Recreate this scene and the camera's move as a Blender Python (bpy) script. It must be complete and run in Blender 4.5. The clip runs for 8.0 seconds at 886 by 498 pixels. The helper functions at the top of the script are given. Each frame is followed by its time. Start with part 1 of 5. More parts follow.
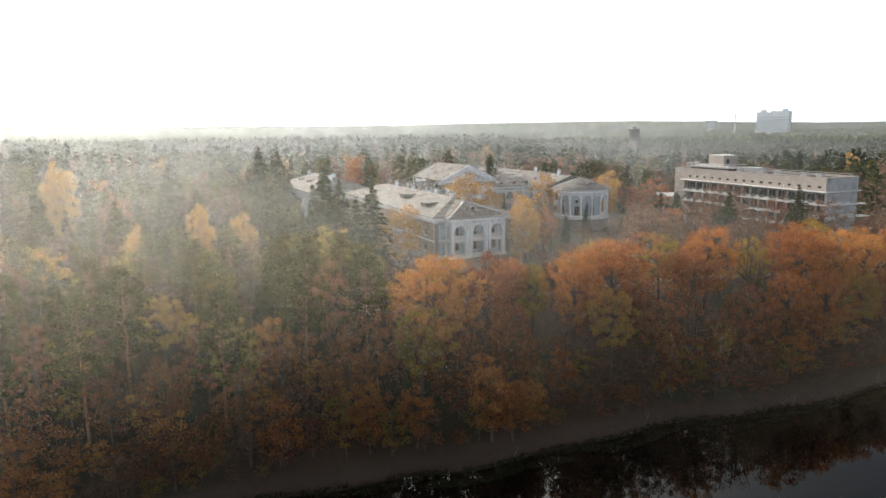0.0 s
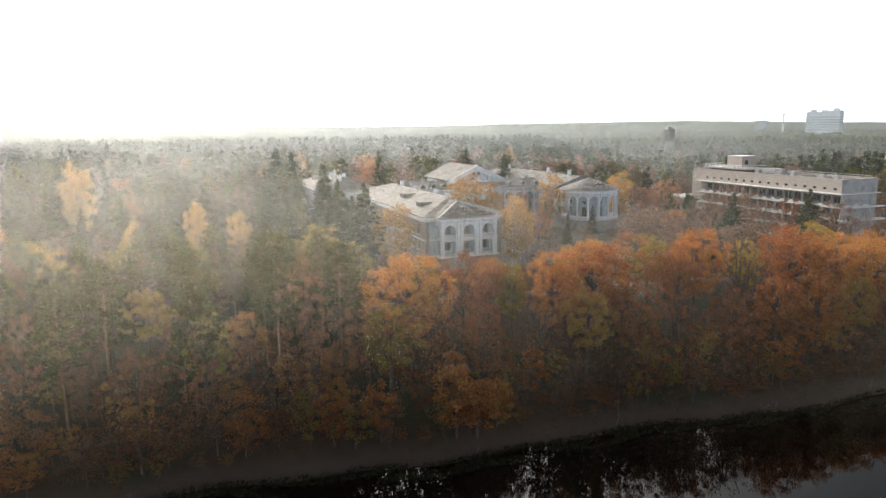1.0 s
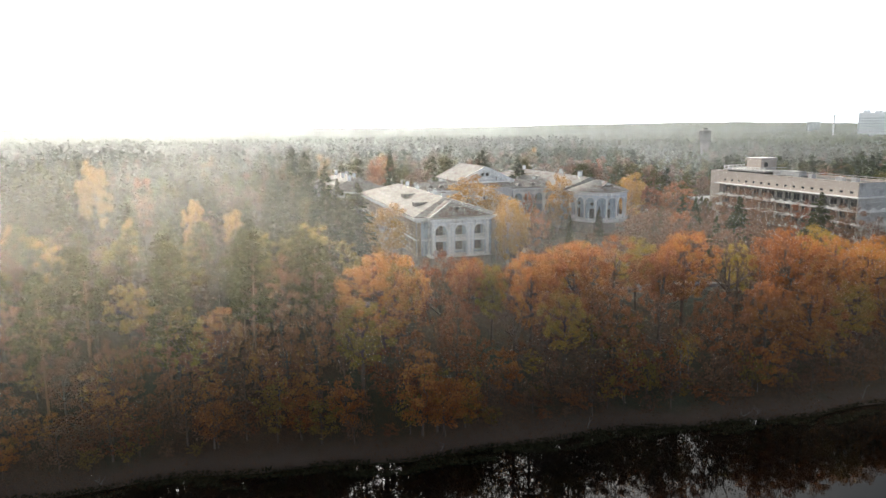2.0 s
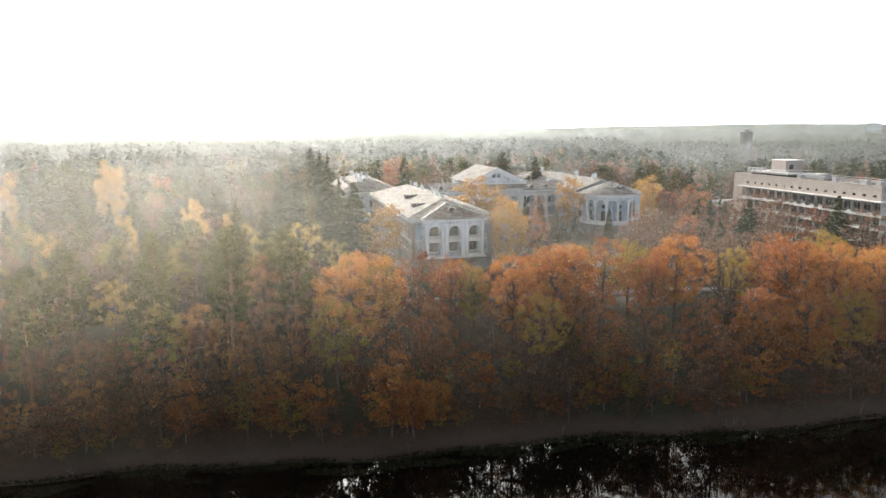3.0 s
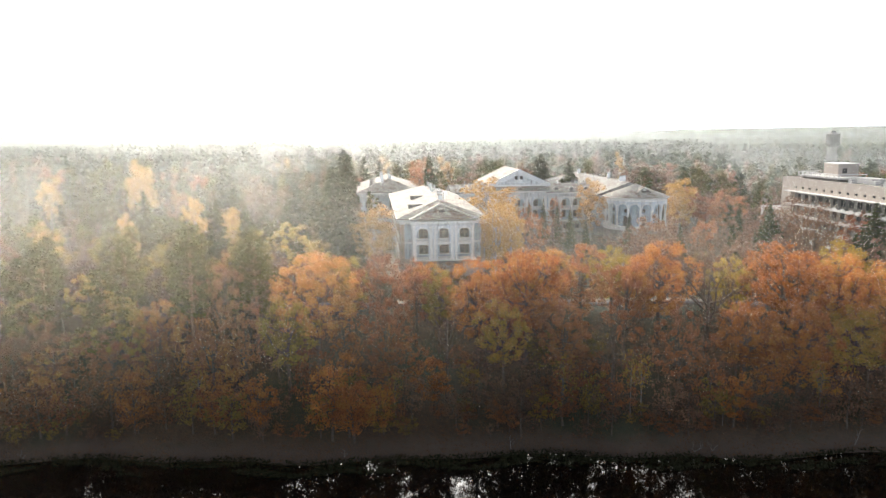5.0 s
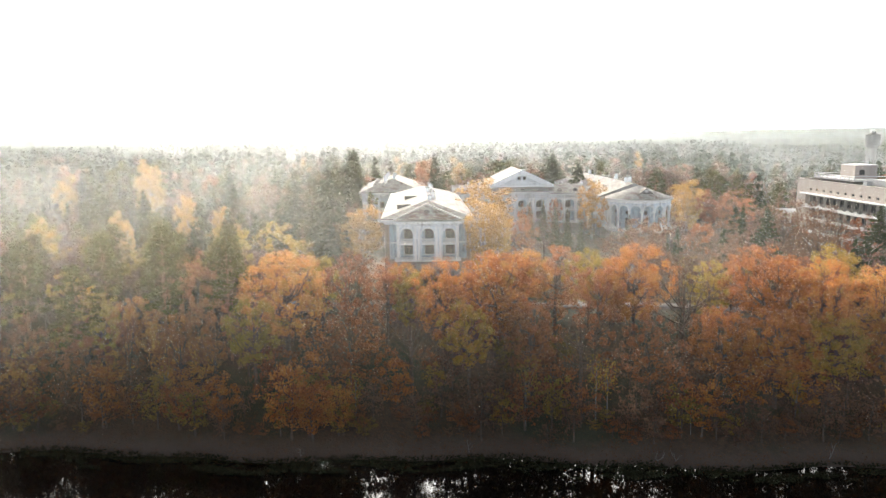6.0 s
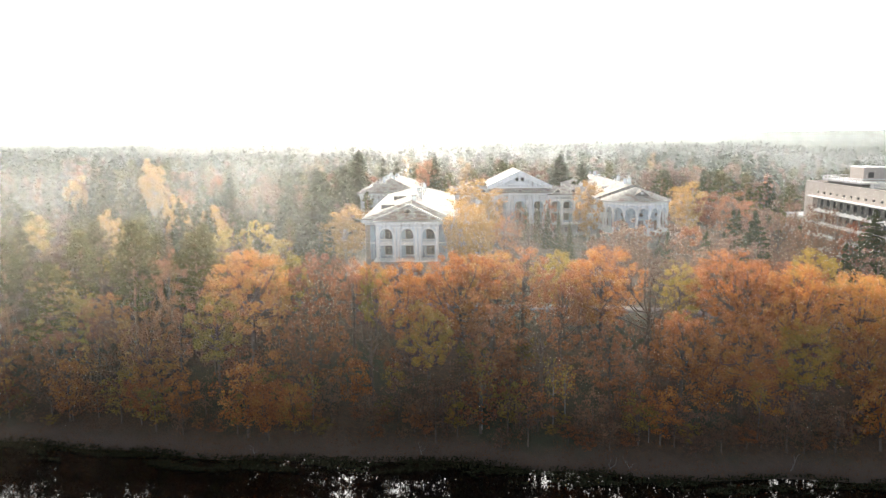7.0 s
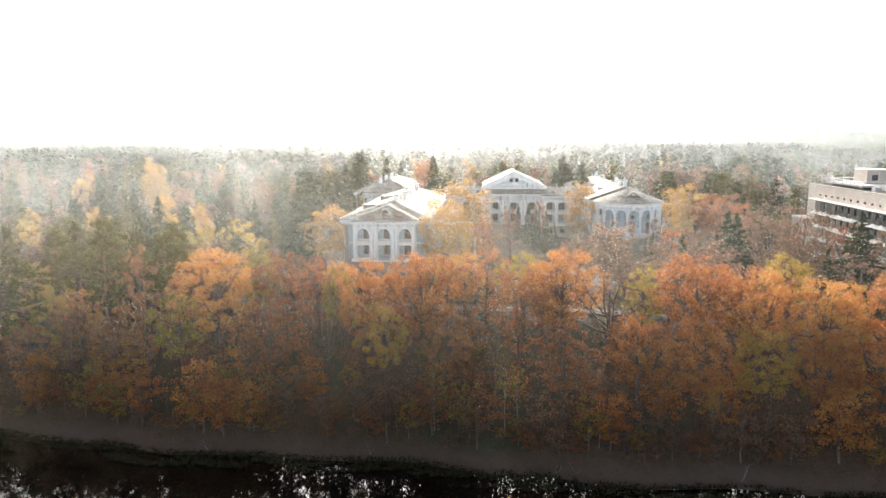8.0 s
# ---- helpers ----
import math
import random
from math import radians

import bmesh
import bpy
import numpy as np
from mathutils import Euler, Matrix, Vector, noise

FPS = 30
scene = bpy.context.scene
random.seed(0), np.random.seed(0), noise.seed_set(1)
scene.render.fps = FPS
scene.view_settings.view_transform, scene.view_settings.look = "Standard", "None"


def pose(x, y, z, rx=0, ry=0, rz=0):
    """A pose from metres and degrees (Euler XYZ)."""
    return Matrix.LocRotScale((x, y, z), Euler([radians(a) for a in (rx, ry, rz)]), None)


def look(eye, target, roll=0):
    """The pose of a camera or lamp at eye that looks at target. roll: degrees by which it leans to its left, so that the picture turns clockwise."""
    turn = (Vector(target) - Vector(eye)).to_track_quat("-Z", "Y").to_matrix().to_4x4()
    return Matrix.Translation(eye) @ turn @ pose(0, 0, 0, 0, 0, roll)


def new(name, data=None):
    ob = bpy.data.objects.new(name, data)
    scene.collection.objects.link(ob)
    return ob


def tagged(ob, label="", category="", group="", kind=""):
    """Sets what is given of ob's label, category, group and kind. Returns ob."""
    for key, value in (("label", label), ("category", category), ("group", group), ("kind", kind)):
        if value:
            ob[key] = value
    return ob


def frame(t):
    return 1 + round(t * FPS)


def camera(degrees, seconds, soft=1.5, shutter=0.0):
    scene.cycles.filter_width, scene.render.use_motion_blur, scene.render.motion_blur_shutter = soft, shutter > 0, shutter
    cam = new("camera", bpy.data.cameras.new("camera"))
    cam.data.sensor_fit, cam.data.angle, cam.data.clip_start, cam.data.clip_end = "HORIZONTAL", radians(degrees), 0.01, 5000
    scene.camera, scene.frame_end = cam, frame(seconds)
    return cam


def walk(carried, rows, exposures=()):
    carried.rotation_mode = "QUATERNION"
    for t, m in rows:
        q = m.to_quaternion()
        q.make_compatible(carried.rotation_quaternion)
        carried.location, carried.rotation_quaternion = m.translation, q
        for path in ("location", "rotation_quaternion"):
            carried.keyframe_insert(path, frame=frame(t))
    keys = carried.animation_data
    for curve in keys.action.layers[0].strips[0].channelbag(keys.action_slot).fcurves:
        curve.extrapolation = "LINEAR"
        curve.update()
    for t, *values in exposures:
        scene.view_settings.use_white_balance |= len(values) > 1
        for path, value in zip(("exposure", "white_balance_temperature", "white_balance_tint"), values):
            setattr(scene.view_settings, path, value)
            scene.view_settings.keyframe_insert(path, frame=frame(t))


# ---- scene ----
cam = camera(65.9, 8.0, soft=1.2)
METRES, EYE, TILT, LEAN, TURN = 90.0, 46.3, -10.3, 0.5, 0.0
ROWS = [
    (0.0, 0.0, 0.0, 0.0, 0.0, 0.0, 0.0),
    (0.5, 0.0602, -0.0072, -0.0012, 1.87, 0.01, -0.29),
    (1.0, 0.1272, -0.0128, -0.0021, 3.86, 0.01, -0.63),
    (1.5, 0.1888, -0.0139, -0.0022, 5.69, 0.01, -0.99),
    (3.0, 0.3724, 0.0181, -0.0002, 11.64, 0.06, -2.08),
    (3.5, 0.4257, 0.037, 0.0018, 13.53, 0.04, -2.45),
    (4.0, 0.481, 0.0615, 0.005, 15.6, -0.0, -2.83),
    (4.5, 0.5313, 0.0862, 0.0079, 17.4, -0.04, -3.1),
    (6.0, 0.7039, 0.1686, 0.019, 22.76, -0.26, -3.95),
    (6.5, 0.7589, 0.196, 0.0227, 24.26, -0.31, -4.23),
    (7.0, 0.8188, 0.2267, 0.0281, 25.89, -0.41, -4.53),
    (7.5, 0.8735, 0.2563, 0.0335, 27.36, -0.52, -4.83),
    (8.0, 0.9322, 0.2889, 0.0393, 28.81, -0.63, -5.13),
]
EXPOSURES = [(0.0, 0.12), (1.5, 0.24), (4.0, 0.52), (8.0, 0.9)]
walk(cam, [(t, pose(0, 0, EYE, TILT, LEAN, TURN) @ pose(METRES * x, METRES * y, METRES * z, 90 + pitch, roll, yaw)) for t, x, y, z, yaw, pitch, roll in ROWS], EXPOSURES)

# ---- sky and sun ----
HALO, VEIL = 110.0, 7.4
FLOOR = (2.8, 3.35, 4.15)  # clear blue sky away from the sun
SUN_AZ, SUN_EL = -27.0, 18.0  # degrees from +y towards +x, and above the horizon
world = bpy.data.worlds.new("sky")
scene.world = world
world.use_nodes = True
wn, wl = world.node_tree.nodes, world.node_tree.links
sky = wn.new("ShaderNodeTexSky")
sky.sky_type = "NISHITA"
sky.sun_disc = False
sky.sun_elevation, sky.sun_rotation = radians(SUN_EL), radians(SUN_AZ)
sky.air_density, sky.dust_density, sky.ozone_density = 1.0, 2.5, 1.0
a, e = radians(SUN_AZ), radians(SUN_EL)
SUN_DIR = (math.sin(a) * math.cos(e), math.cos(a) * math.cos(e), math.sin(e))


def sky_math(op, p, q):
    m = wn.new("ShaderNodeMath")
    m.operation = op
    for slot, v in enumerate((p, q)):
        if isinstance(v, (int, float)):
            m.inputs[slot].default_value = v
        else:
            wl.new(v, m.inputs[slot])
    return m.outputs[0]


# bright haze, strongest round the sun and falling off smoothly to the far side of the sky
dot = wn.new("ShaderNodeVectorMath")
dot.operation = "DOT_PRODUCT"
wl.new(wn.new("ShaderNodeTexCoord").outputs["Generated"], dot.inputs[0])
dot.inputs[1].default_value = SUN_DIR
near_sun = sky_math("MULTIPLY_ADD", dot.outputs["Value"], 0.5)
near_sun.node.inputs[2].default_value = 0.5
halo = sky_math("MULTIPLY", sky_math("POWER", near_sun, 20.0), HALO)
height = wn.new("ShaderNodeSeparateXYZ")
wl.new(dot.inputs[0].links[0].from_socket, height.inputs[0])
low = wn.new("ShaderNodeMapRange")  # the haze lies low and thins out upwards
low.interpolation_type = "SMOOTHSTEP"
for slot, v in zip(("From Min", "From Max", "To Min", "To Max"), (0.1, 0.42, 1.0, 0.06)):
    low.inputs[slot].default_value = v
wl.new(height.outputs[2], low.inputs["Value"])
veil = sky_math("MULTIPLY", sky_math("MULTIPLY", near_sun, VEIL), low.outputs[0])
veil = sky_math("ADD", veil, halo)
tone = wn.new("ShaderNodeMix")
tone.data_type, tone.blend_type = "RGBA", "MULTIPLY"
tone.inputs[0].default_value = 1.0
tone.inputs[6].default_value = (1.0, 0.97, 0.91, 1)
wl.new(veil, tone.inputs[7])
haze = wn.new("ShaderNodeMix")
haze.data_type, haze.blend_type = "RGBA", "ADD"
haze.inputs[0].default_value = 1.0
thin = wn.new("ShaderNodeMix")  # the clear sky is seen through the haze
thin.data_type, thin.blend_type = "RGBA", "MULTIPLY"
thin.inputs[0].default_value = 1.0
thin.inputs[7].default_value = (0.14, 0.14, 0.14, 1)
wl.new(sky.outputs["Color"], thin.inputs[6])
wl.new(thin.outputs[2], haze.inputs[6])
blue = wn.new("ShaderNodeMix")
blue.data_type, blue.blend_type = "RGBA", "ADD"
blue.inputs[0].default_value = 1.0
rim = wn.new("ShaderNodeMapRange")  # brighter along the horizon than overhead
for slot, v in zip(("From Min", "From Max", "To Min", "To Max"), (0.0, 0.4, 3.7, 0.25)):
    rim.inputs[slot].default_value = v
wl.new(height.outputs[2], rim.inputs["Value"])
clear = wn.new("ShaderNodeMix")
clear.data_type, clear.blend_type = "RGBA", "MULTIPLY"
clear.inputs[0].default_value = 1.0
clear.inputs[6].default_value = (*FLOOR, 1)
wl.new(rim.outputs[0], clear.inputs[7])
wl.new(clear.outputs[2], blue.inputs[7])
wl.new(tone.outputs[2], blue.inputs[6])
wl.new(blue.outputs[2], haze.inputs[7])
wl.new(haze.outputs[2], wn["Background"].inputs["Color"])
wn["Background"].inputs["Strength"].default_value = 0.13
sun = new("sun", bpy.data.lights.new("sun", "SUN"))
sun.data.energy, sun.data.angle, sun.data.color = 5.0, radians(1.5), (1.0, 0.89, 0.73)
sun.matrix_world = look((500 * math.sin(a) * math.cos(e), 500 * math.cos(a) * math.cos(e), 500 * math.sin(e)), (0, 0, 0))

# ---- materials ----
def shader(name):
    m = bpy.data.materials.new(name)
    m.use_nodes = True
    n, l = m.node_tree.nodes, m.node_tree.links
    return m, n, l, n["Principled BSDF"]


def noise_node(n, l, scale, detail=5.0, rough=0.6, coord=None):
    t = n.new("ShaderNodeTexNoise")
    t.inputs["Scale"].default_value, t.inputs["Detail"].default_value, t.inputs["Roughness"].default_value = scale, detail, rough
    if coord is not None:
        l.new(coord, t.inputs["Vector"])
    return t


def ramp(n, l, source, stops):
    r = n.new("ShaderNodeValToRGB")
    while len(r.color_ramp.elements) < len(stops):
        r.color_ramp.elements.new(0.5)
    for el, (p, c) in zip(r.color_ramp.elements, stops):
        el.position, el.color = p, (*c, 1)
    l.new(source, r.inputs[0])
    return r.outputs[0]


def mix(n, l, fac, a, b, kind="MIX"):
    m = n.new("ShaderNodeMix")
    m.data_type, m.blend_type = "RGBA", kind
    for slot, v in ((0, fac), (6, a), (7, b)):
        if isinstance(v, (float, int)):
            m.inputs[slot].default_value = v
        elif isinstance(v, tuple):
            m.inputs[slot].default_value = (*v, 1)
        else:
            l.new(v, m.inputs[slot])
    return m.outputs[2]


def surface(name, c1, c2, scale=1.0, rough=0.8, metal=0.0, bump=0.3, stain=None, stain_scale=0.15, amount=(0.5, 0.7), fine=12.0, streak=None):
    """Two tones at one scale, stains at a larger one, fine relief."""
    m, n, l, b = shader(name)
    pos = n.new("ShaderNodeNewGeometry").outputs["Position"]
    col = ramp(n, l, noise_node(n, l, scale, 6, 0.65, pos).outputs[0], [(0.3, c1), (0.7, c2)])
    if stain:
        fac = ramp(n, l, noise_node(n, l, stain_scale, 7, 0.7, pos).outputs[0], [(amount[0], (0, 0, 0)), (amount[1], (1, 1, 1))])
        col = mix(n, l, fac, col, stain)
    if streak:  # rain streaks running down
        mp = n.new("ShaderNodeMapping")
        mp.inputs["Scale"].default_value = (2.2, 2.2, 0.22)
        l.new(pos, mp.inputs[0])
        fac = ramp(n, l, noise_node(n, l, 1.0, 6, 0.7, mp.outputs[0]).outputs[0], [(0.5, (0, 0, 0)), (0.66, (1, 1, 1))])
        col = mix(n, l, fac, col, streak)
    l.new(col, b.inputs["Base Color"])
    b.inputs["Roughness"].default_value, b.inputs["Metallic"].default_value = rough, metal
    if rough > 0.7:
        b.inputs["Specular IOR Level"].default_value = 0.25
    bp = n.new("ShaderNodeBump")
    bp.inputs["Strength"].default_value, bp.inputs["Distance"].default_value = bump, 0.05
    l.new(noise_node(n, l, fine, 4, 0.6, pos).outputs[0], bp.inputs["Height"])
    l.new(bp.outputs[0], b.inputs["Normal"])
    return m


def leaves(name, stops, backlit=0.5, glow=1.5, rough=0.6, clump=0.5, haze_sheen=0.03, wet=0.0, vary=0.4, gloss=0.2):
    """Foliage: every leaf clump its own tone, drifting over the crown; daylight passes through the blades."""
    m, n, l, b = shader(name)
    geo = n.new("ShaderNodeNewGeometry")
    info = n.new("ShaderNodeObjectInfo")
    drift = noise_node(n, l, clump, 2, 0.5, geo.outputs["Position"])
    add = n.new("ShaderNodeMath")
    add.operation = "MULTIPLY_ADD"
    l.new(geo.outputs["Random Per Island"], add.inputs[0])
    add.inputs[1].default_value = vary
    l.new(drift.outputs[0], add.inputs[2])
    shift = n.new("ShaderNodeMath")
    shift.operation = "MULTIPLY_ADD"
    l.new(info.outputs["Random"], shift.inputs[0])
    shift.inputs[1].default_value = 0.5
    l.new(add.outputs[0], shift.inputs[2])
    sub = n.new("ShaderNodeMath")
    sub.operation = "SUBTRACT"
    l.new(shift.outputs[0], sub.inputs[0])
    sub.inputs[1].default_value = 0.25 + vary / 2
    col = ramp(n, l, sub.outputs[0], stops)
    l.new(col, b.inputs["Base Color"])
    b.inputs["Roughness"].default_value = rough
    b.inputs["Specular IOR Level"].default_value = gloss
    b.inputs["Coat Weight"].default_value = wet
    b.inputs["Coat Roughness"].default_value = 0.5
    b.inputs["Sheen Weight"].default_value = haze_sheen  # faint white sheen that pales the leaves as haze would
    b.inputs["Sheen Roughness"].default_value = 0.5
    tr = n.new("ShaderNodeBsdfTranslucent")
    l.new(mix(n, l, 1.0, col, (glow, glow, glow), "MULTIPLY"), tr.inputs["Color"])
    mx = n.new("ShaderNodeMixShader")
    mx.inputs[0].default_value = backlit
    l.new(b.outputs[0], mx.inputs[1])
    l.new(tr.outputs[0], mx.inputs[2])
    l.new(mx.outputs[0], n["Material Output"].inputs["Surface"])
    return m


ORANGE = leaves("oak_leaves", [(0.0, (0.0968, 0.0332, 0.0139)), (0.25, (0.207, 0.071, 0.0199)), (0.5, (0.294, 0.108, 0.0278)), (0.78, (0.337, 0.158, 0.0365)), (1.0, (0.207, 0.143, 0.0365))], glow=1.65)
RUST = leaves("rust_leaves", [(0.0, (0.0771, 0.0308, 0.0191)), (0.35, (0.168, 0.0616, 0.0294)), (0.65, (0.236, 0.0888, 0.0381)), (1.0, (0.202, 0.109, 0.0434))], glow=1.5)
OLIVE = leaves("olive_leaves", [(0.0, (0.0746, 0.0573, 0.0128)), (0.4, (0.169, 0.124, 0.0219)), (0.7, (0.269, 0.167, 0.0293)), (1.0, (0.319, 0.133, 0.0274))], glow=1.6)
YELLOW = leaves("birch_leaves", [(0.0, (0.17, 0.09, 0.026)), (0.4, (0.29, 0.16, 0.045)), (0.7, (0.35, 0.205, 0.058)), (1.0, (0.29, 0.14, 0.045))], backlit=0.5, haze_sheen=0.04)
THICKET = leaves("thicket_leaves", [(0.0, (0.0559, 0.025, 0.0135)), (0.4, (0.139, 0.0535, 0.0238)), (0.7, (0.223, 0.0855, 0.034)), (1.0, (0.186, 0.0977, 0.034))])
THICKET_OLIVE = leaves("thicket_olive_leaves", [(0.0, (0.0486, 0.0388, 0.0129)), (0.4, (0.114, 0.0809, 0.0194)), (0.7, (0.194, 0.129, 0.0291)), (1.0, (0.227, 0.105, 0.0259))])
BROWN = leaves("dry_leaves", [(0.0, (0.0498, 0.0299, 0.0199)), (0.4, (0.104, 0.0581, 0.0382)), (0.7, (0.145, 0.0813, 0.0515)), (1.0, (0.12, 0.0747, 0.0432))], haze_sheen=0.03)
PINE = leaves("pine_needles", [(0.0, (0.028, 0.031, 0.01)), (0.4, (0.052, 0.054, 0.016)), (0.7, (0.076, 0.073, 0.02)), (1.0, (0.11, 0.092, 0.026))], backlit=0.3, glow=1.4, rough=0.75, haze_sheen=0.02, vary=0.12, gloss=0.06)
FAR_PINE = leaves("far_pine_needles", [(0.0, (0.022, 0.034, 0.014)), (0.4, (0.04, 0.056, 0.022)), (0.7, (0.058, 0.074, 0.028)), (1.0, (0.08, 0.09, 0.034))], backlit=0.1, glow=1.1, rough=0.85, haze_sheen=0.0, vary=0.1, gloss=0.03)
FAR_SPRUCE = leaves("far_spruce_needles", [(0.0, (0.02, 0.03, 0.018)), (0.5, (0.034, 0.046, 0.026)), (1.0, (0.052, 0.062, 0.032))], backlit=0.1, glow=1.1, rough=0.85, haze_sheen=0.0, vary=0.1, gloss=0.03)
SPRUCE = leaves("spruce_needles", [(0.0, (0.022, 0.03, 0.014)), (0.5, (0.038, 0.046, 0.02)), (1.0, (0.06, 0.064, 0.027))], backlit=0.3, glow=1.2, rough=0.9, haze_sheen=0.0, vary=0.15, gloss=0.03)
BARK = surface("bark", (0.06, 0.045, 0.035), (0.13, 0.10, 0.08), 3.0, 0.95, bump=0.9, fine=20)
PINE_BARK = surface("pine_bark", (0.13, 0.07, 0.04), (0.30, 0.15, 0.075), 2.0, 0.95, bump=0.9, fine=20)
GREY_BARK = surface("grey_birch_bark", (0.10, 0.09, 0.08), (0.24, 0.22, 0.20), 1.2, 0.9, stain=(0.05, 0.045, 0.04), stain_scale=2.2, amount=(0.5, 0.6))
BIRCH_BARK = surface("birch_bark", (0.26, 0.245, 0.22), (0.42, 0.40, 0.37), 1.2, 0.8, stain=(0.05, 0.045, 0.04), stain_scale=2.2, amount=(0.56, 0.62))


def old_sheet(name, amount):
    """Pale painted roofing sheet, peeled and rusted through in ragged patches."""
    m, n, l, b = shader(name)
    pos = n.new("ShaderNodeNewGeometry").outputs["Position"]
    pale = ramp(n, l, noise_node(n, l, 1.4, 7, 0.7, pos).outputs[0], [(0.3, (0.10, 0.097, 0.092)), (0.5, (0.19, 0.186, 0.178)), (0.7, (0.30, 0.295, 0.283))])
    rust = ramp(n, l, noise_node(n, l, 3.5, 6, 0.7, pos).outputs[0], [(0.3, (0.045, 0.03, 0.024)), (0.55, (0.11, 0.066, 0.05)), (0.7, (0.18, 0.11, 0.08))])
    gone = ramp(n, l, noise_node(n, l, 0.55, 9, 0.78, pos).outputs[0], [(amount[0], (1, 1, 1)), (amount[1], (0, 0, 0))])
    l.new(mix(n, l, gone, pale, rust), b.inputs["Base Color"])
    b.inputs["Roughness"].default_value = 0.85
    l.new(ramp(n, l, gone, [(0.0, (0.07, 0.07, 0.07)), (1.0, (0.03, 0.03, 0.03))]), b.inputs["Specular IOR Level"])  # rust is dull
    bp = n.new("ShaderNodeBump")
    bp.inputs["Strength"].default_value, bp.inputs["Distance"].default_value = 0.6, 0.12
    l.new(noise_node(n, l, 1.8, 6, 0.7, pos).outputs[0], bp.inputs["Height"])
    l.new(bp.outputs[0], b.inputs["Normal"])
    return m


PLASTER_WHITE = surface("white_stucco", (0.82, 0.835, 0.84), (0.88, 0.885, 0.88), 0.9, 0.85, stain=(0.42, 0.39, 0.35), stain_scale=0.45, amount=(0.58, 0.8), streak=(0.5, 0.48, 0.45))
PLASTER_GREY = surface("grey_stucco", (0.64, 0.665, 0.69), (0.74, 0.755, 0.77), 0.8, 0.88, stain=(0.31, 0.30, 0.28), stain_scale=0.45, amount=(0.5, 0.75), streak=(0.30, 0.29, 0.28))
PLASTER_BLUE = surface("pale_blue_stucco", (0.60, 0.67, 0.73), (0.71, 0.76, 0.81), 0.7, 0.88, stain=(0.38, 0.37, 0.36), stain_scale=0.4, amount=(0.55, 0.8), streak=(0.40, 0.41, 0.42))
# Pale blue stucco darkened in its colour for the shade inside loggias and rotunda.
SHADED_BLUE = surface("shaded_blue_stucco", (0.34, 0.43, 0.51), (0.45, 0.53, 0.61), 0.6, 0.9, stain=(0.20, 0.21, 0.22), stain_scale=0.45, amount=(0.5, 0.75), streak=(0.22, 0.24, 0.26))
PLASTER_OCHRE = surface("weathered_stucco", (0.30, 0.245, 0.20), (0.40, 0.335, 0.28), 0.6, 0.9, stain=(0.20, 0.165, 0.14), stain_scale=0.3, amount=(0.5, 0.75), streak=(0.21, 0.18, 0.15))
STONE = surface("plinth_stone", (0.21, 0.20, 0.19), (0.31, 0.295, 0.28), 0.8, 0.92, stain=(0.09, 0.085, 0.075), stain_scale=0.35)
ROOF_METAL = old_sheet("old_roof_metal", (0.41, 0.50))
ROOF_RUST = old_sheet("rusted_roof_metal", (0.45, 0.55))
CONCRETE = surface("beige_concrete", (0.38, 0.32, 0.275), (0.46, 0.395, 0.345), 0.35, 0.88, stain=(0.36, 0.30, 0.25), stain_scale=0.25, amount=(0.55, 0.85))
CONCRETE_GREY = surface("grey_concrete", (0.36, 0.35, 0.34), (0.47, 0.46, 0.44), 0.5, 0.9, stain=(0.22, 0.21, 0.20), stain_scale=0.3)
RAIL_WHITE = surface("white_balustrade", (0.56, 0.55, 0.53), (0.70, 0.69, 0.67), 0.8, 0.7, stain=(0.46, 0.43, 0.40), stain_scale=0.6, amount=(0.56, 0.8))
DARK = surface("dark_infill", (0.045, 0.04, 0.038), (0.09, 0.08, 0.072), 0.9, 0.8)
INFILL = surface("grey_balcony_infill", (0.12, 0.11, 0.10), (0.22, 0.205, 0.19), 0.7, 0.85, stain=(0.08, 0.07, 0.065), stain_scale=0.8)
WOOD_DARK = surface("old_window_wood", (0.20, 0.16, 0.13), (0.34, 0.29, 0.25), 2.0, 0.8)
ASPHALT = surface("pale_paving", (0.12, 0.10, 0.09), (0.19, 0.165, 0.15), 0.8, 0.9, stain=(0.06, 0.034, 0.018), stain_scale=0.6, amount=(0.5, 0.65))
WEED = surface("water_weed", (0.010, 0.013, 0.006), (0.03, 0.03, 0.014), 1.5, 0.9)
LITTER = surface("fallen_leaves", (0.05, 0.026, 0.014), (0.15, 0.075, 0.035), 2.0, 0.9)
DEADWOOD = surface("bleached_driftwood", (0.10, 0.09, 0.08), (0.20, 0.185, 0.165), 4.0, 0.9)
WEED.node_tree.nodes["Principled BSDF"].inputs["Specular IOR Level"].default_value = 0.05
# Far panels and window bands: colours lightened for the haze in front of them.
FAR_PALE = surface("pale_panels", (0.74, 0.76, 0.78), (0.82, 0.83, 0.84), 0.05, 0.8)
FAR_GLASS = surface("far_window_band", (0.46, 0.50, 0.53), (0.52, 0.56, 0.59), 0.1, 0.5)

GLASS, gn, gl, gb = shader("window_glass")
gb.inputs["Base Color"].default_value = (0.03, 0.034, 0.038, 1)
gb.inputs["Roughness"].default_value = 0.12
gl.new(ramp(gn, gl, noise_node(gn, gl, 1.3, 3, 0.6, gn.new("ShaderNodeNewGeometry").outputs["Position"]).outputs[0], [(0.4, (0.02, 0.022, 0.025)), (0.7, (0.075, 0.08, 0.085))]), gb.inputs["Base Color"])

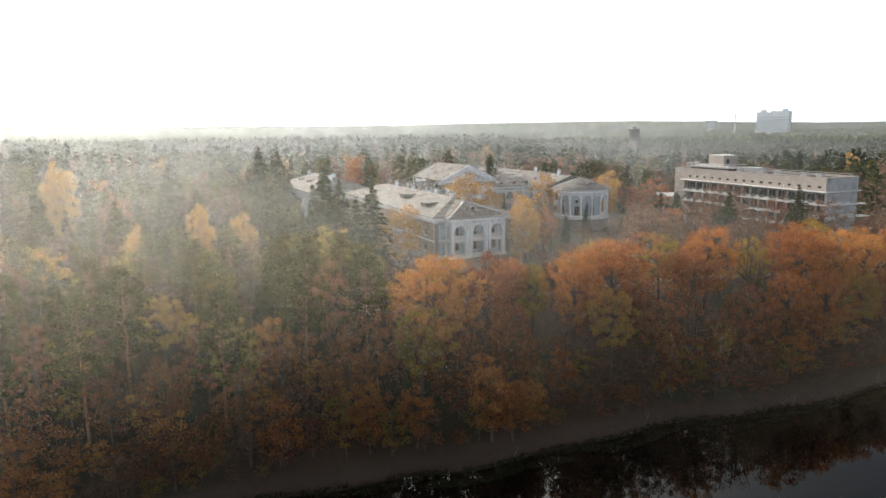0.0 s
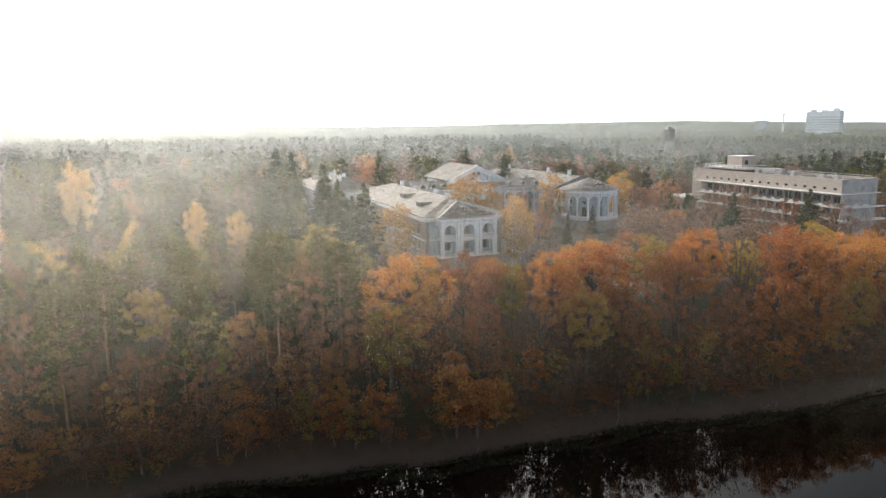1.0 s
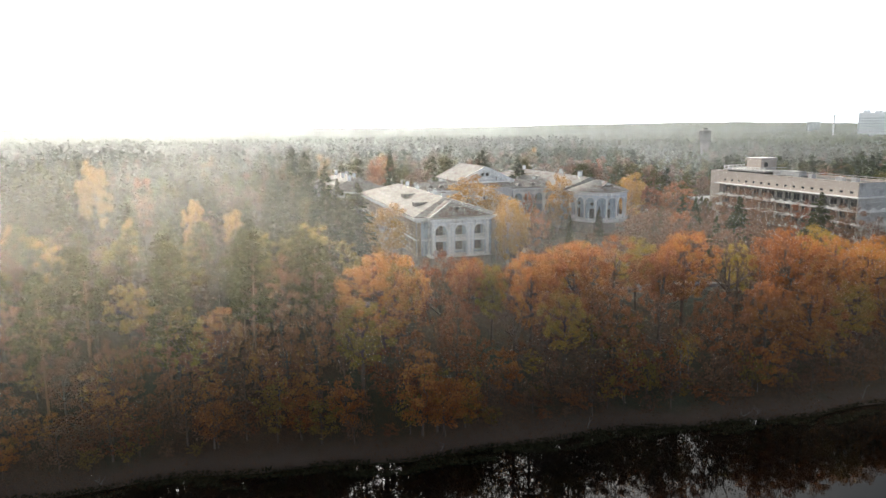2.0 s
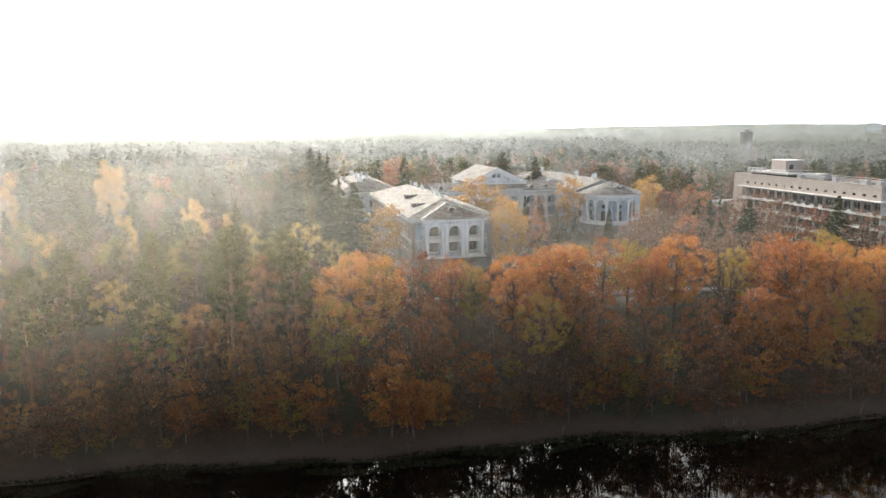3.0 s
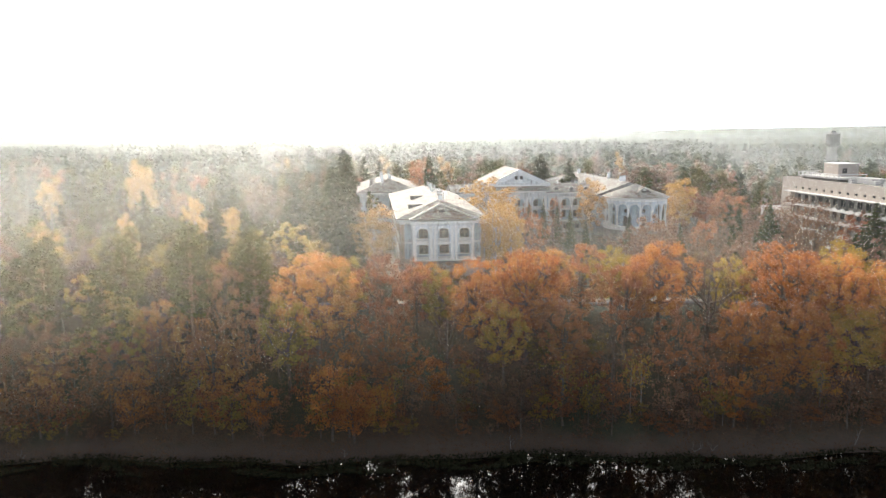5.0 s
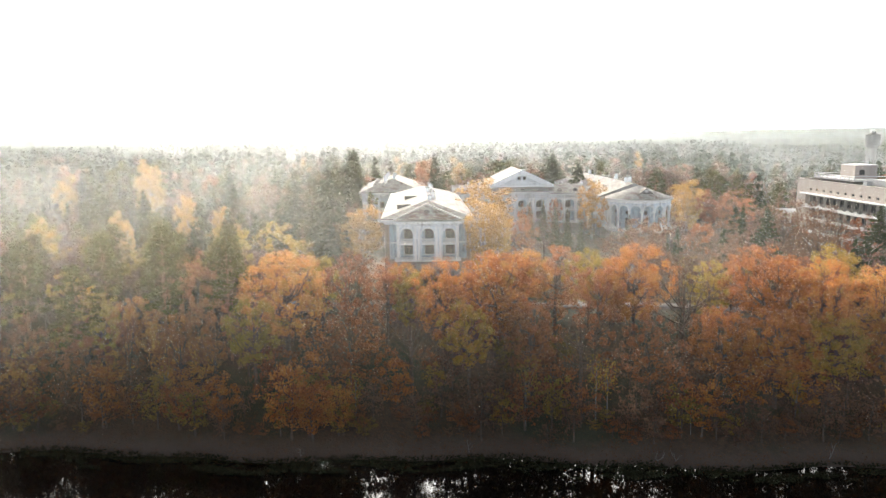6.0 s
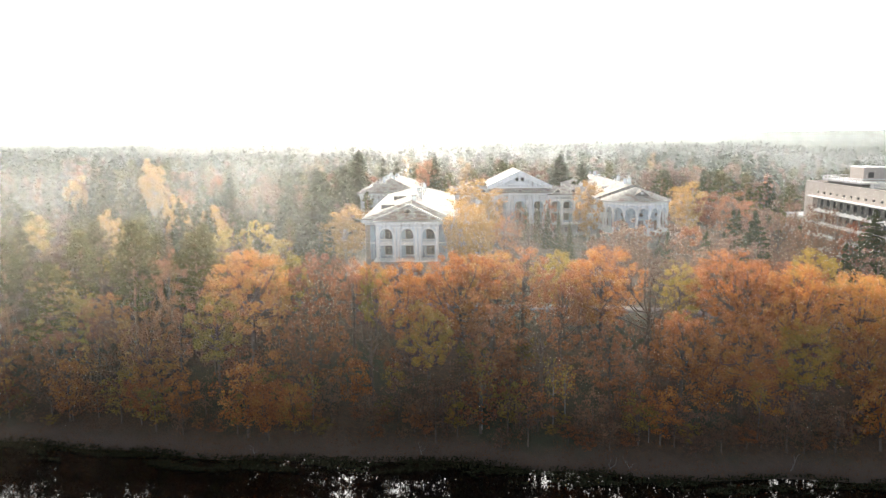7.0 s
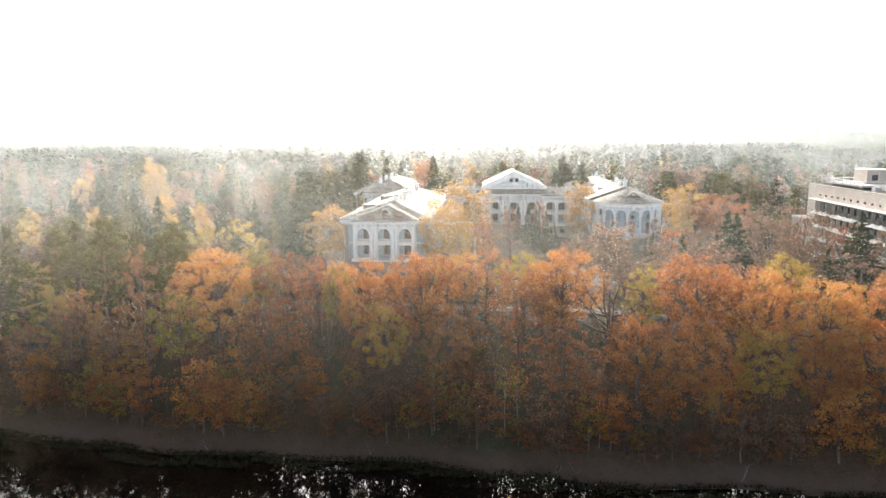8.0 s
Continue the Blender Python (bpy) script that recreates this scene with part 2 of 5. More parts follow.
WATER, n_, l_, b_ = shader("lake_water")
b_.inputs["Base Color"].default_value = (0.0008, 0.001, 0.001, 1)
b_.inputs["Roughness"].default_value = 0.0
b_.inputs["IOR"].default_value = 1.33
wp = n_.new("ShaderNodeMapping")
wp.inputs["Scale"].default_value = (0.6, 1.0, 1.0)
l_.new(n_.new("ShaderNodeNewGeometry").outputs["Position"], wp.inputs[0])
wb = n_.new("ShaderNodeBump")
wb.inputs["Strength"].default_value, wb.inputs["Distance"].default_value = 0.05, 0.05
l_.new(noise_node(n_, l_, 1.6, 3, 0.5, wp.outputs[0]).outputs[0], wb.inputs["Height"])
l_.new(wb.outputs[0], b_.inputs["Normal"])

# forest floor: leaf litter, thin grass, damp sand along the water
GROUND, n_, l_, b_ = shader("forest_floor")
gp = n_.new("ShaderNodeNewGeometry").outputs["Position"]
litter = ramp(n_, l_, noise_node(n_, l_, 1.8, 8, 0.75, gp).outputs[0], [(0.3, (0.028, 0.019, 0.012)), (0.5, (0.06, 0.037, 0.02)), (0.7, (0.10, 0.055, 0.026))])
grass = ramp(n_, l_, noise_node(n_, l_, 2.5, 6, 0.7, gp).outputs[0], [(0.3, (0.022, 0.026, 0.012)), (0.7, (0.05, 0.05, 0.024))])
patch = ramp(n_, l_, noise_node(n_, l_, 0.05, 5, 0.6, gp).outputs[0], [(0.46, (0, 0, 0)), (0.6, (1, 1, 1))])
soil = mix(n_, l_, patch, litter, grass)
sx = n_.new("ShaderNodeSeparateXYZ")
l_.new(gp, sx.inputs[0])
wob = n_.new("ShaderNodeMath")
wob.operation = "MULTIPLY_ADD"
l_.new(noise_node(n_, l_, 0.5, 4, 0.6, gp).outputs[0], wob.inputs[0])
wob.inputs[1].default_value = 1.6
l_.new(sx.outputs[2], wob.inputs[2])
wet = ramp(n_, l_, wob.outputs[0], [(0.0, (0.022, 0.015, 0.011)), (0.5, (0.05, 0.034, 0.024)), (1.0, (0.08, 0.055, 0.04))])
div = n_.new("ShaderNodeMapRange")
div.inputs["From Min"].default_value, div.inputs["From Max"].default_value = 1.6, 2.6
l_.new(wob.outputs[0], div.inputs["Value"])
l_.new(mix(n_, l_, div.outputs[0], wet, soil), b_.inputs["Base Color"])
b_.inputs["Roughness"].default_value = 0.95
nb = n_.new("ShaderNodeBump")
nb.inputs["Strength"].default_value, nb.inputs["Distance"].default_value = 0.8, 0.25
l_.new(noise_node(n_, l_, 2.0, 6, 0.7, gp).outputs[0], nb.inputs["Height"])
l_.new(nb.outputs[0], b_.inputs["Normal"])

# ---- mesh helpers ----
def mesh_of(name, verts, faces, mat, smooth=False):
    me = bpy.data.meshes.new(name)
    me.from_pydata([tuple(p) for p in verts], [], [tuple(f) for f in faces])
    me.materials.append(mat)
    if smooth:
        me.polygons.foreach_set("use_smooth", [True] * len(me.polygons))
    me.update()
    return me


def quads_mesh(name, verts, mat):
    """A mesh of loose quads; verts is an array (n, 4, 3)."""
    n = len(verts)
    me = bpy.data.meshes.new(name)
    me.vertices.add(4 * n)
    me.vertices.foreach_set("co", np.asarray(verts, dtype=np.float32).ravel())
    me.loops.add(4 * n)
    me.loops.foreach_set("vertex_index", np.arange(4 * n, dtype=np.int32))
    me.polygons.add(n)
    me.polygons.foreach_set("loop_start", np.arange(0, 4 * n, 4, dtype=np.int32))
    me.materials.append(mat)
    me.update(calc_edges=True)
    return me


def bm_mesh(name, bm, mat, bevel=0.0):
    if bevel:
        bmesh.ops.bevel(bm, geom=list(bm.edges), offset=bevel, segments=1, affect="EDGES")
    bmesh.ops.recalc_face_normals(bm, faces=list(bm.faces))
    me = bpy.data.meshes.new(name)
    bm.to_mesh(me)
    bm.free()
    me.materials.append(mat)
    return me


def part(name, data, parent, at=None, label="", mat=None, bevel=0.0):
    """One mesh object under a thing or a part; data is a bmesh or a mesh."""
    if isinstance(data, bmesh.types.BMesh):
        data = bm_mesh(name, data, mat, bevel)
    ob = new(name, data)
    ob.parent = parent
    if at is not None:
        ob.matrix_basis = at
    return tagged(ob, label)


def thing(name, at, label, category, group="", kind=""):
    ob = new(name)
    ob.empty_display_size = 0.5
    ob.matrix_basis = at
    return tagged(ob, label, category, group, kind)


def prism(bm, pts, y0, y1):
    """A closed slab from an outline in x and z, between two depths."""
    a = [bm.verts.new((x, y0, z)) for x, z in pts]
    b = [bm.verts.new((x, y1, z)) for x, z in pts]
    bm.faces.new(a)
    bm.faces.new(b[::-1])
    for i in range(len(pts)):
        j = (i + 1) % len(pts)
        bm.faces.new((a[i], b[i], b[j], a[j]))


def box(bm, x0, x1, y0, y1, z0, z1):
    prism(bm, [(x0, z0), (x1, z0), (x1, z1), (x0, z1)], y0, y1)


def boxes(*list_):
    bm = bmesh.new()
    for b in list_:
        box(bm, *b)
    return bm


def rod(bm, x, y, z0, z1, r0, r1=None, sides=10):
    r1 = r0 if r1 is None else r1
    lo = [bm.verts.new((x + r0 * math.cos(k * math.tau / sides), y + r0 * math.sin(k * math.tau / sides), z0)) for k in range(sides)]
    hi = [bm.verts.new((x + r1 * math.cos(k * math.tau / sides), y + r1 * math.sin(k * math.tau / sides), z1)) for k in range(sides)]
    bm.faces.new(lo[::-1])
    bm.faces.new(hi)
    for k in range(sides):
        j = (k + 1) % sides
        bm.faces.new((lo[k], lo[j], hi[j], hi[k]))


# ---- ground, water, road ----
SLOPE = 0.363


def inland(x, y):
    """Metres from the waterline, positive on land; the shore wavers a little."""
    return (y - 86.1 - SLOPE * x) * 0.938 + 0.9 * np.sin(x * 0.11 + 1.0) + 0.5 * np.sin(x * 0.31)


def ground_z(x, y):
    s = inland(x, y)
    z = np.interp(s, [-420, -400, -60, -4, 0, 1.5, 4, 9, 18, 27, 31, 37, 46, 60], [4, -2, -4, -1.2, 0, 0.55, 1.5, 3.4, 7.5, 12.2, 13.4, 13.6, 16.1, 16.3])
    t = np.clip((x - 50) / 35, 0, 1)
    k = np.clip((s - 25) / 30, 0, 1)
    return z - 5.0 * t * t * (3 - 2 * t) * k


def spread(lo, hi, step, far, growth=1.25):
    c = list(np.arange(lo, hi + step / 2, step))
    d = step
    while c[-1] < far:
        d *= growth
        c.append(c[-1] + d)
    d = step
    while c[0] > -far:
        d *= growth
        c.insert(0, c[0] - d)
    return np.array(c)


gx, gy = spread(-110, 170, 2.0, 4600), spread(60, 250, 2.0, 4600)
XX, YY = np.meshgrid(gx, gy)
rng = np.random.default_rng(5)
ZZ = ground_z(XX, YY) + np.where((inland(XX, YY) > 2) & (np.abs(inland(XX, YY) - 34.2) > 5), rng.normal(0, 0.12, XX.shape), 0)
idx = np.arange(XX.size).reshape(XX.shape)
gf = np.stack([idx[:-1, :-1], idx[:-1, 1:], idx[1:, 1:], idx[1:, :-1]], -1).reshape(-1, 4)
ground = new("ground", mesh_of("ground", np.stack([XX, YY, ZZ], -1).reshape(-1, 3), gf.tolist(), GROUND, True))
tagged(ground, "brown leaf-littered forest floor sloping down to the lake", "ground", kind="structure")


def strip(name, s0, s1, xs, lift, mat):
    """A strip that follows the shore between two distances inland."""
    v, f = [], []
    cross = [s0 - 0.08, s0, (s0 + s1) / 2, s1, s1 + 0.08]  # the outer rows are the sides, let into the ground
    for x in xs:
        for j, s in enumerate(cross):
            y = 86.1 + SLOPE * x + s / 0.938
            v.append((x, y, ground_z(x, y) + (lift if 0 < j < 4 else -0.8)))
    for i in range(len(xs) - 1):
        for j in range(4):
            k = i * 5 + j
            f.append((k, k + 5, k + 6, k + 1))
    return new(name, mesh_of(name, v, f, mat, True))


road = strip("road", 32.5, 36.0, np.arange(-14, 150, 2.0), 0.2, ASPHALT)
tagged(road, "pale paved lakeside promenade strewn with fallen leaves", "road", kind="structure")

wv, wf = [], []
wxs = spread(-150, 200, 25.0, 4500)
for x in wxs:
    for s in (-430.0, -60.0, -12.0, 6.0):
        wv.append((x, 86.1 + SLOPE * x + s / 0.938, 0.0))
for i in range(len(wxs) - 1):
    for j in range(3):
        k = i * 4 + j
        wf.append((k, k + 4, k + 5, k + 1))
water = new("water", mesh_of("water", wv, wf, WATER))
tagged(water, "still dark lake water mirroring the trees", "water", kind="structure")


# weed standing and floating along the waterline, patchy; fallen leaves on the bare shore
def shore_y(x, s_):
    return 86.1 + SLOPE * x + (s_ - 0.9 * np.sin(x * 0.11 + 1.0) - 0.5 * np.sin(x * 0.31)) / 0.938


def tufts(name, seed, n, s0, s1, size, rise, mat, dense, steep):
    r = np.random.default_rng(seed)
    x, s_ = r.uniform(-95, 150, n), r.uniform(s0, s1, n)
    patch_ = np.array([noise.noise(Vector((a * 0.16, b * 0.5, seed))) + 0.35 * noise.noise(Vector((a * 0.9, b * 1.2, 8.0))) for a, b in zip(x, s_)])
    ok = patch_ > dense + steep * np.maximum(0.0, -s_ - 0.6)
    x, s_ = x[ok], s_[ok]
    y = shore_y(x, s_)
    c = np.stack([x, y, np.maximum(ground_z(x, y), 0) + r.uniform(*rise, len(x))], -1)
    a, b = r.normal(size=c.shape), r.normal(size=c.shape)
    a /= np.linalg.norm(a, axis=1)[:, None]
    b -= a * (a * b).sum(1)[:, None]
    b /= np.linalg.norm(b, axis=1)[:, None]
    k = size * r.uniform(0.6, 1.4, (len(c), 1))
    return new(name, quads_mesh(name, np.stack([c - a * k, c + b * k * 0.4, c + a * k, c - b * k * 0.4], 1), mat))


tagged(tufts("water_weed", 21, 26000, -4.2, 0.5, 0.24, (0.02, 0.4), WEED, -0.22, 0.13), "dark green weed and dead leaves along the lake edge", "weed", kind="stuff")
tagged(tufts("leaf_litter", 22, 22000, 0.3, 9.0, 0.16, (0.03, 0.14), LITTER, -0.5, 0.0), "brown fallen leaves lying on the bare lake shore", "leaves", kind="stuff")

# ---- architectural pieces ----
def wall_mesh(name, length, z0, z1, thick, holes, mat):
    """A wall along x with real openings (x0, x1, z0, z1)."""
    xs = sorted({0.0, length, *[h[0] for h in holes], *[h[1] for h in holes]})
    zs = sorted({z0, z1, *[h[2] for h in holes], *[h[3] for h in holes]})
    bm = bmesh.new()
    for i in range(len(xs) - 1):
        run = None
        for j in range(len(zs) - 1):
            cx, cz = (xs[i] + xs[i + 1]) / 2, (zs[j] + zs[j + 1]) / 2
            solid = not any(h[0] < cx < h[1] and h[2] < cz < h[3] for h in holes)
            if solid:
                run = (run[0], zs[j + 1]) if run else (zs[j], zs[j + 1])
            if run and (not solid or j == len(zs) - 2):
                box(bm, xs[i], xs[i + 1], 0, thick, *run)
                run = None
    return bm_mesh(name, bm, mat)


def window_mesh(w, h):
    f = 0.09
    bm = boxes((0, w, 0, 0.1, 0, f), (0, w, 0, 0.1, h - f, h), (0, f, 0, 0.1, f, h - f), (w - f, w, 0, 0.1, f, h - f),
               (w / 2 - 0.04, w / 2 + 0.04, 0.01, 0.09, f, h - f), (f, w / 2 - 0.04, 0.01, 0.09, h * 0.66, h * 0.66 + 0.07), (w / 2 + 0.04, w - f, 0.01, 0.09, h * 0.66, h * 0.66 + 0.07))
    return bm_mesh("window", bm, WOOD_DARK)


WINDOWS = {}


def put_window(parent, m, w, h, sill=True, label=""):
    key = (round(w, 2), round(h, 2))
    if key not in WINDOWS:
        WINDOWS[key] = (window_mesh(w, h), bm_mesh("pane", boxes((0.09, w - 0.09, 0.04, 0.055, 0.09, h - 0.09)), GLASS),
                        bm_mesh("sill", boxes((-0.12, w + 0.12, -0.42, 0.02, -0.12, -0.003)), PLASTER_WHITE))
    a, b, c = WINDOWS[key]
    win = part("window", a, parent, m, label)
    part("pane", b, win)
    if sill:
        part("sill", c, win)
    return win


def arch_mesh(width, opening, z0, spring, top, thick, mat, name="arch"):
    """A bay of wall with a round-headed opening."""
    bm = bmesh.new()
    a, r, c = (width - opening) / 2, opening / 2, width / 2
    if a > 0.01:
        box(bm, 0, a, 0, thick, z0, spring)
        box(bm, width - a, width, 0, thick, z0, spring)
    n = 14
    arc = [(c - r * math.cos(math.pi * k / n), spring + r * math.sin(math.pi * k / n)) for k in range(n + 1)]
    if a > 0.01:
        prism(bm, [(0, spring), arc[0], (arc[0][0], top), (0, top)], 0, thick)
        prism(bm, [arc[-1], (width, spring), (width, top), (arc[-1][0], top)], 0, thick)
    for p, q in zip(arc, arc[1:]):
        prism(bm, [p, q, (q[0], top), (p[0], top)], 0, thick)
    bmesh.ops.remove_doubles(bm, verts=list(bm.verts), dist=0.0005)
    return bm_mesh(name, bm, mat)


def archivolt_mesh(opening, spring, mat, w=0.2, proud=0.1):
    bm = bmesh.new()
    n, r = 14, opening / 2
    for k in range(n):
        t0, t1 = math.pi * k / n, math.pi * (k + 1) / n
        prism(bm, [(-(r) * math.cos(t0), spring + r * math.sin(t0)), (-(r) * math.cos(t1), spring + r * math.sin(t1)),
                   (-(r + w) * math.cos(t1), spring + (r + w) * math.sin(t1)), (-(r + w) * math.cos(t0), spring + (r + w) * math.sin(t0))], -proud, 0.02)
    bmesh.ops.remove_doubles(bm, verts=list(bm.verts), dist=0.0005)
    return bm_mesh("archivolt", bm, mat)


def pilaster_mesh(w, d, z0, z1, mat):
    return bm_mesh("pilaster", boxes((0, w, -d, 0.02, z0 + 0.35, z1 - 0.3), (-0.07, w + 0.07, -d - 0.07, 0.02, z0, z0 + 0.35), (-0.08, w + 0.08, -d - 0.08, 0.02, z1 - 0.3, z1)), mat)


def column_mesh(r, z0, z1, mat):
    bm = boxes((-r * 1.35, r * 1.35, -r * 1.35, r * 1.35, z0, z0 + 0.25), (-r * 1.35, r * 1.35, -r * 1.35, r * 1.35, z1 - 0.25, z1))
    rod(bm, 0, 0, z0 + 0.25, z1 - 0.25, r, r * 0.86, 12)
    return bm_mesh("column", bm, mat)


def hip_mesh(name, x0, x1, y0, y1, z, zr, mat, axis="y", hips=(True, True), thick=0.18):
    """A roof with its ridge along an axis; each end hipped or gabled."""
    if axis == "y":
        w = (x1 - x0) / 2
        r0, r1 = ((x0 + w, y0 + (w if hips[0] else 0)), (x0 + w, y1 - (w if hips[1] else 0)))
        low = [(x0, y0), (x1, y0), (x1, y1), (x0, y1)]
        faces = [(0, 1, 4), (1, 2, 5, 4), (2, 3, 5), (3, 0, 4, 5)]
    else:
        w = (y1 - y0) / 2
        r0, r1 = ((x0 + (w if hips[0] else 0), y0 + w), (x1 - (w if hips[1] else 0), y0 + w))
        low = [(x0, y0), (x0, y1), (x1, y1), (x1, y0)]
        faces = [(0, 1, 4), (1, 2, 5, 4), (2, 3, 5), (3, 0, 4, 5)]
    v = [(*p, z) for p in low] + [(*r0, zr), (*r1, zr)]
    under = [(*p, z - thick) for p in low]
    base = len(v)
    v += under
    f = list(faces)
    for i in range(4):
        j = (i + 1) % 4
        f.append((i, j, base + j, base + i))
    f.append((base, base + 1, base + 2, base + 3))
    bm = bmesh.new()
    vs = [bm.verts.new(p) for p in v]
    for q in f:
        bm.faces.new([vs[k] for k in q])
    return bm_mesh(name, bm, mat)


def chimney(parent, x, y, z0, h, w=0.7):
    c = part("chimney", boxes((x - w / 2, x + w / 2, y - w / 2, y + w / 2, z0 - 0.8, z0 + h)), parent, mat=PLASTER_WHITE)
    part("cap", boxes((x - w * 0.7, x + w * 0.7, y - w * 0.7, y + w * 0.7, z0 + h, z0 + h + 0.15)), c, mat=ROOF_METAL)


def vent_pipe(parent, x, y, z0, h):
    bm = bmesh.new()
    rod(bm, x, y, z0 - 0.5, z0 + h, 0.14, 0.14, 8)
    rod(bm, x, y, z0 + h, z0 + h + 0.22, 0.3, 0.06, 8)
    part("vent_pipe", bm, parent, mat=RAIL_WHITE)


def dormer(parent, m, w=1.7, h=0.9, depth=2.2):
    """A low roof dormer with a dark louvred mouth; it looks along -y."""
    bm = bmesh.new()
    n = 8
    arc = [(-w / 2 * math.cos(math.pi * k / n), h * math.sin(math.pi * k / n)) for k in range(n + 1)]
    prism(bm, arc, 0, depth)
    d = part("dormer", bm, parent, m, mat=ROOF_METAL)
    bm = bmesh.new()
    prism(bm, [(x * 0.72, 0.06 + z * 0.72) for x, z in arc], -0.03, 0.05)
    part("louvre", bm, d, mat=DARK)
    bm = bmesh.new()
    for a, b in zip(arc, arc[1:]):
        prism(bm, [a, b, (b[0] * 1.08, b[1] * 1.12), (a[0] * 1.08, a[1] * 1.12)], -0.18, 0.02)
    part("rim", bm, d, mat=RAIL_WHITE)


def cornice(parent, x0, x1, y0, y1, z0, z1, out=0.6):
    """Entablature band and projecting cornice round a block."""
    part("entablature", boxes((x0 - 0.1, x1 + 0.1, y0 - 0.1, y1 + 0.1, z0, z1 - 0.45)), parent, mat=PLASTER_GREY, bevel=0.03)
    part("cornice", boxes((x0 - out, x1 + out, y0 - out, y1 + out, z1 - 0.45 + 0.004, z1 - 0.2), (x0 - out - 0.15, x1 + out + 0.15, y0 - out - 0.15, y1 + out + 0.15, z1 - 0.196, z1 - 0.02)), parent, mat=PLASTER_WHITE)


# ---- the old sanatorium: x along its front, y towards its back ----
san = thing("sanatorium_building", pose(-2.3, 136.6, 16.3, 0, 0, 25.5), "abandoned classical sanatorium with white arcades and rusting metal roofs", "building")
B0, L0, L1, TOP, EAVE = 3.1, 3.4, 10.25, 11.2, 11.5  # plinth, loggia floor, entablature foot, top, eaves


def side_wall(name, x, y, rz, length, rows, first=1.6, gap=3.5, w=1.3, mat=PLASTER_OCHRE, z1=L1, skip=()):
    holes, spots = [], []
    k = 0
    while first + k * gap + w < length - 0.6:
        for lo, hi in rows:
            if (k, lo) not in skip:
                holes.append((first + k * gap, first + k * gap + w, lo, hi))
                spots.append((first + k * gap, lo, hi))
        k += 1
    at = pose(x, y, 0, 0, 0, rz)
    wall = part(name, wall_mesh(name, length, B0, z1, 0.45, holes, mat), san, at)
    part("plinth", boxes((0, length, -0.12, 0.45, -1.0, B0 - 0.003)), san, at, mat=STONE)
    part("string_course", boxes((0, length, -0.1, -0.003, 6.35, 6.6)), san, at, mat=PLASTER_WHITE)
    for px, lo, hi in spots:
        put_window(san, at @ pose(px, 0.2, lo), w, hi - lo)
    return wall


ROWS2 = ((4.1, 5.9), (7.3, 9.2))
# left wing
side_wall("side_wall", 0.8, 60.0, -90, 59.0, ROWS2)
side_wall("side_wall", 18.4, 1.0, 90, 59.0, ROWS2)
side_wall("front_wall", 0.8, 1.0, 0, 17.6, ((4.0, 6.1), (7.2, 9.3)), first=3.9, gap=4.25, w=1.9, mat=SHADED_BLUE)
side_wall("back_wall", 18.4, 60.0, 180, 17.6, ROWS2)
cornice(san, 0.8, 18.4, 1.0, 60.0, L1, TOP)
part("roof", hip_mesh("roof", 0, 19.2, 0.2, 60.6, EAVE, 14.4, ROOF_METAL, "y"), san, label="pale sheet-metal hip roof with rust stains")
for px in (0.9, 17.5):
    part("pilaster", pilaster_mesh(0.8, 0.14, B0, L1, PLASTER_OCHRE), san, pose(px, 1.0, 0))
# portico: three arched bays in front of the wing, one at each side
X0, BAY, PIER, EDGE, FY = 3.2, 2.75, 1.5, 0.65, -2.0
PW = 3 * BAY + 2 * PIER + 2 * EDGE
part("portico_base", boxes((X0 - 0.1, X0 + PW + 0.1, FY - 0.1, 0.95, -1.0, B0)), san, mat=STONE)
part("ledge", boxes((X0 - 0.4, X0 + PW + 0.4, FY - 0.4, 0.93, B0 + 0.003, L0)), san, mat=PLASTER_WHITE, bevel=0.04)
part("loggia_floor", boxes((X0 + 0.15, X0 + PW - 0.15, FY + 0.5, 0.9, 6.45, 6.75)), san, mat=PLASTER_WHITE)
part("loggia_ceiling", boxes((X0 + 0.15, X0 + PW - 0.15, FY + 0.5, 0.9, L1 - 0.2, L1 - 0.03)), san, mat=SHADED_BLUE)
arch, trim_ = arch_mesh(BAY, 2.45, L0, 8.6, L1, 0.45, PLASTER_BLUE), archivolt_mesh(2.45, 8.6, PLASTER_WHITE, 0.26, 0.14)
pil = pilaster_mesh(0.46, 0.28, L0, L1 - 0.1, PLASTER_WHITE)
balus = bm_mesh("balustrade", boxes((0.05, 2.4, -0.05, 0.12, 0, 0.14), (0.05, 2.4, -0.08, 0.15, 0.82, 0.98), *[(0.12 + k * 0.25, 0.25 + k * 0.25, -0.02, 0.09, 0.14, 0.82) for k in range(9)]), RAIL_WHITE)
slab = bm_mesh("balcony_slab", boxes((0.0, 2.45, -0.2, 0.5, -0.3, -0.004)), PLASTER_WHITE)
x = X0 + EDGE
for k in range(3):
    part("arch", arch, san, pose(x, FY, 0))
    part("archivolt", trim_, san, pose(x + BAY / 2, FY, 0))
    bal = part("balcony_slab", slab, san, pose(x + 0.15, FY, 6.75))
    part("balustrade", balus, bal)
    if k < 2:
        part("pier", boxes((x + BAY + 0.003, x + BAY + PIER - 0.003, FY, FY + 0.45, L0, L1)), san, mat=PLASTER_BLUE)
        for o in (0.15, 0.89):
            part("pilaster", pil, san, pose(x + BAY + o, FY, 0))
    x += BAY + PIER
for px in (X0, X0 + PW - EDGE):
    part("pier", boxes((px, px + EDGE - 0.003, FY, FY + 0.45, L0, L1)), san, mat=PLASTER_GREY)
    part("pilaster", pil, san, pose(px + 0.1, FY, 0))
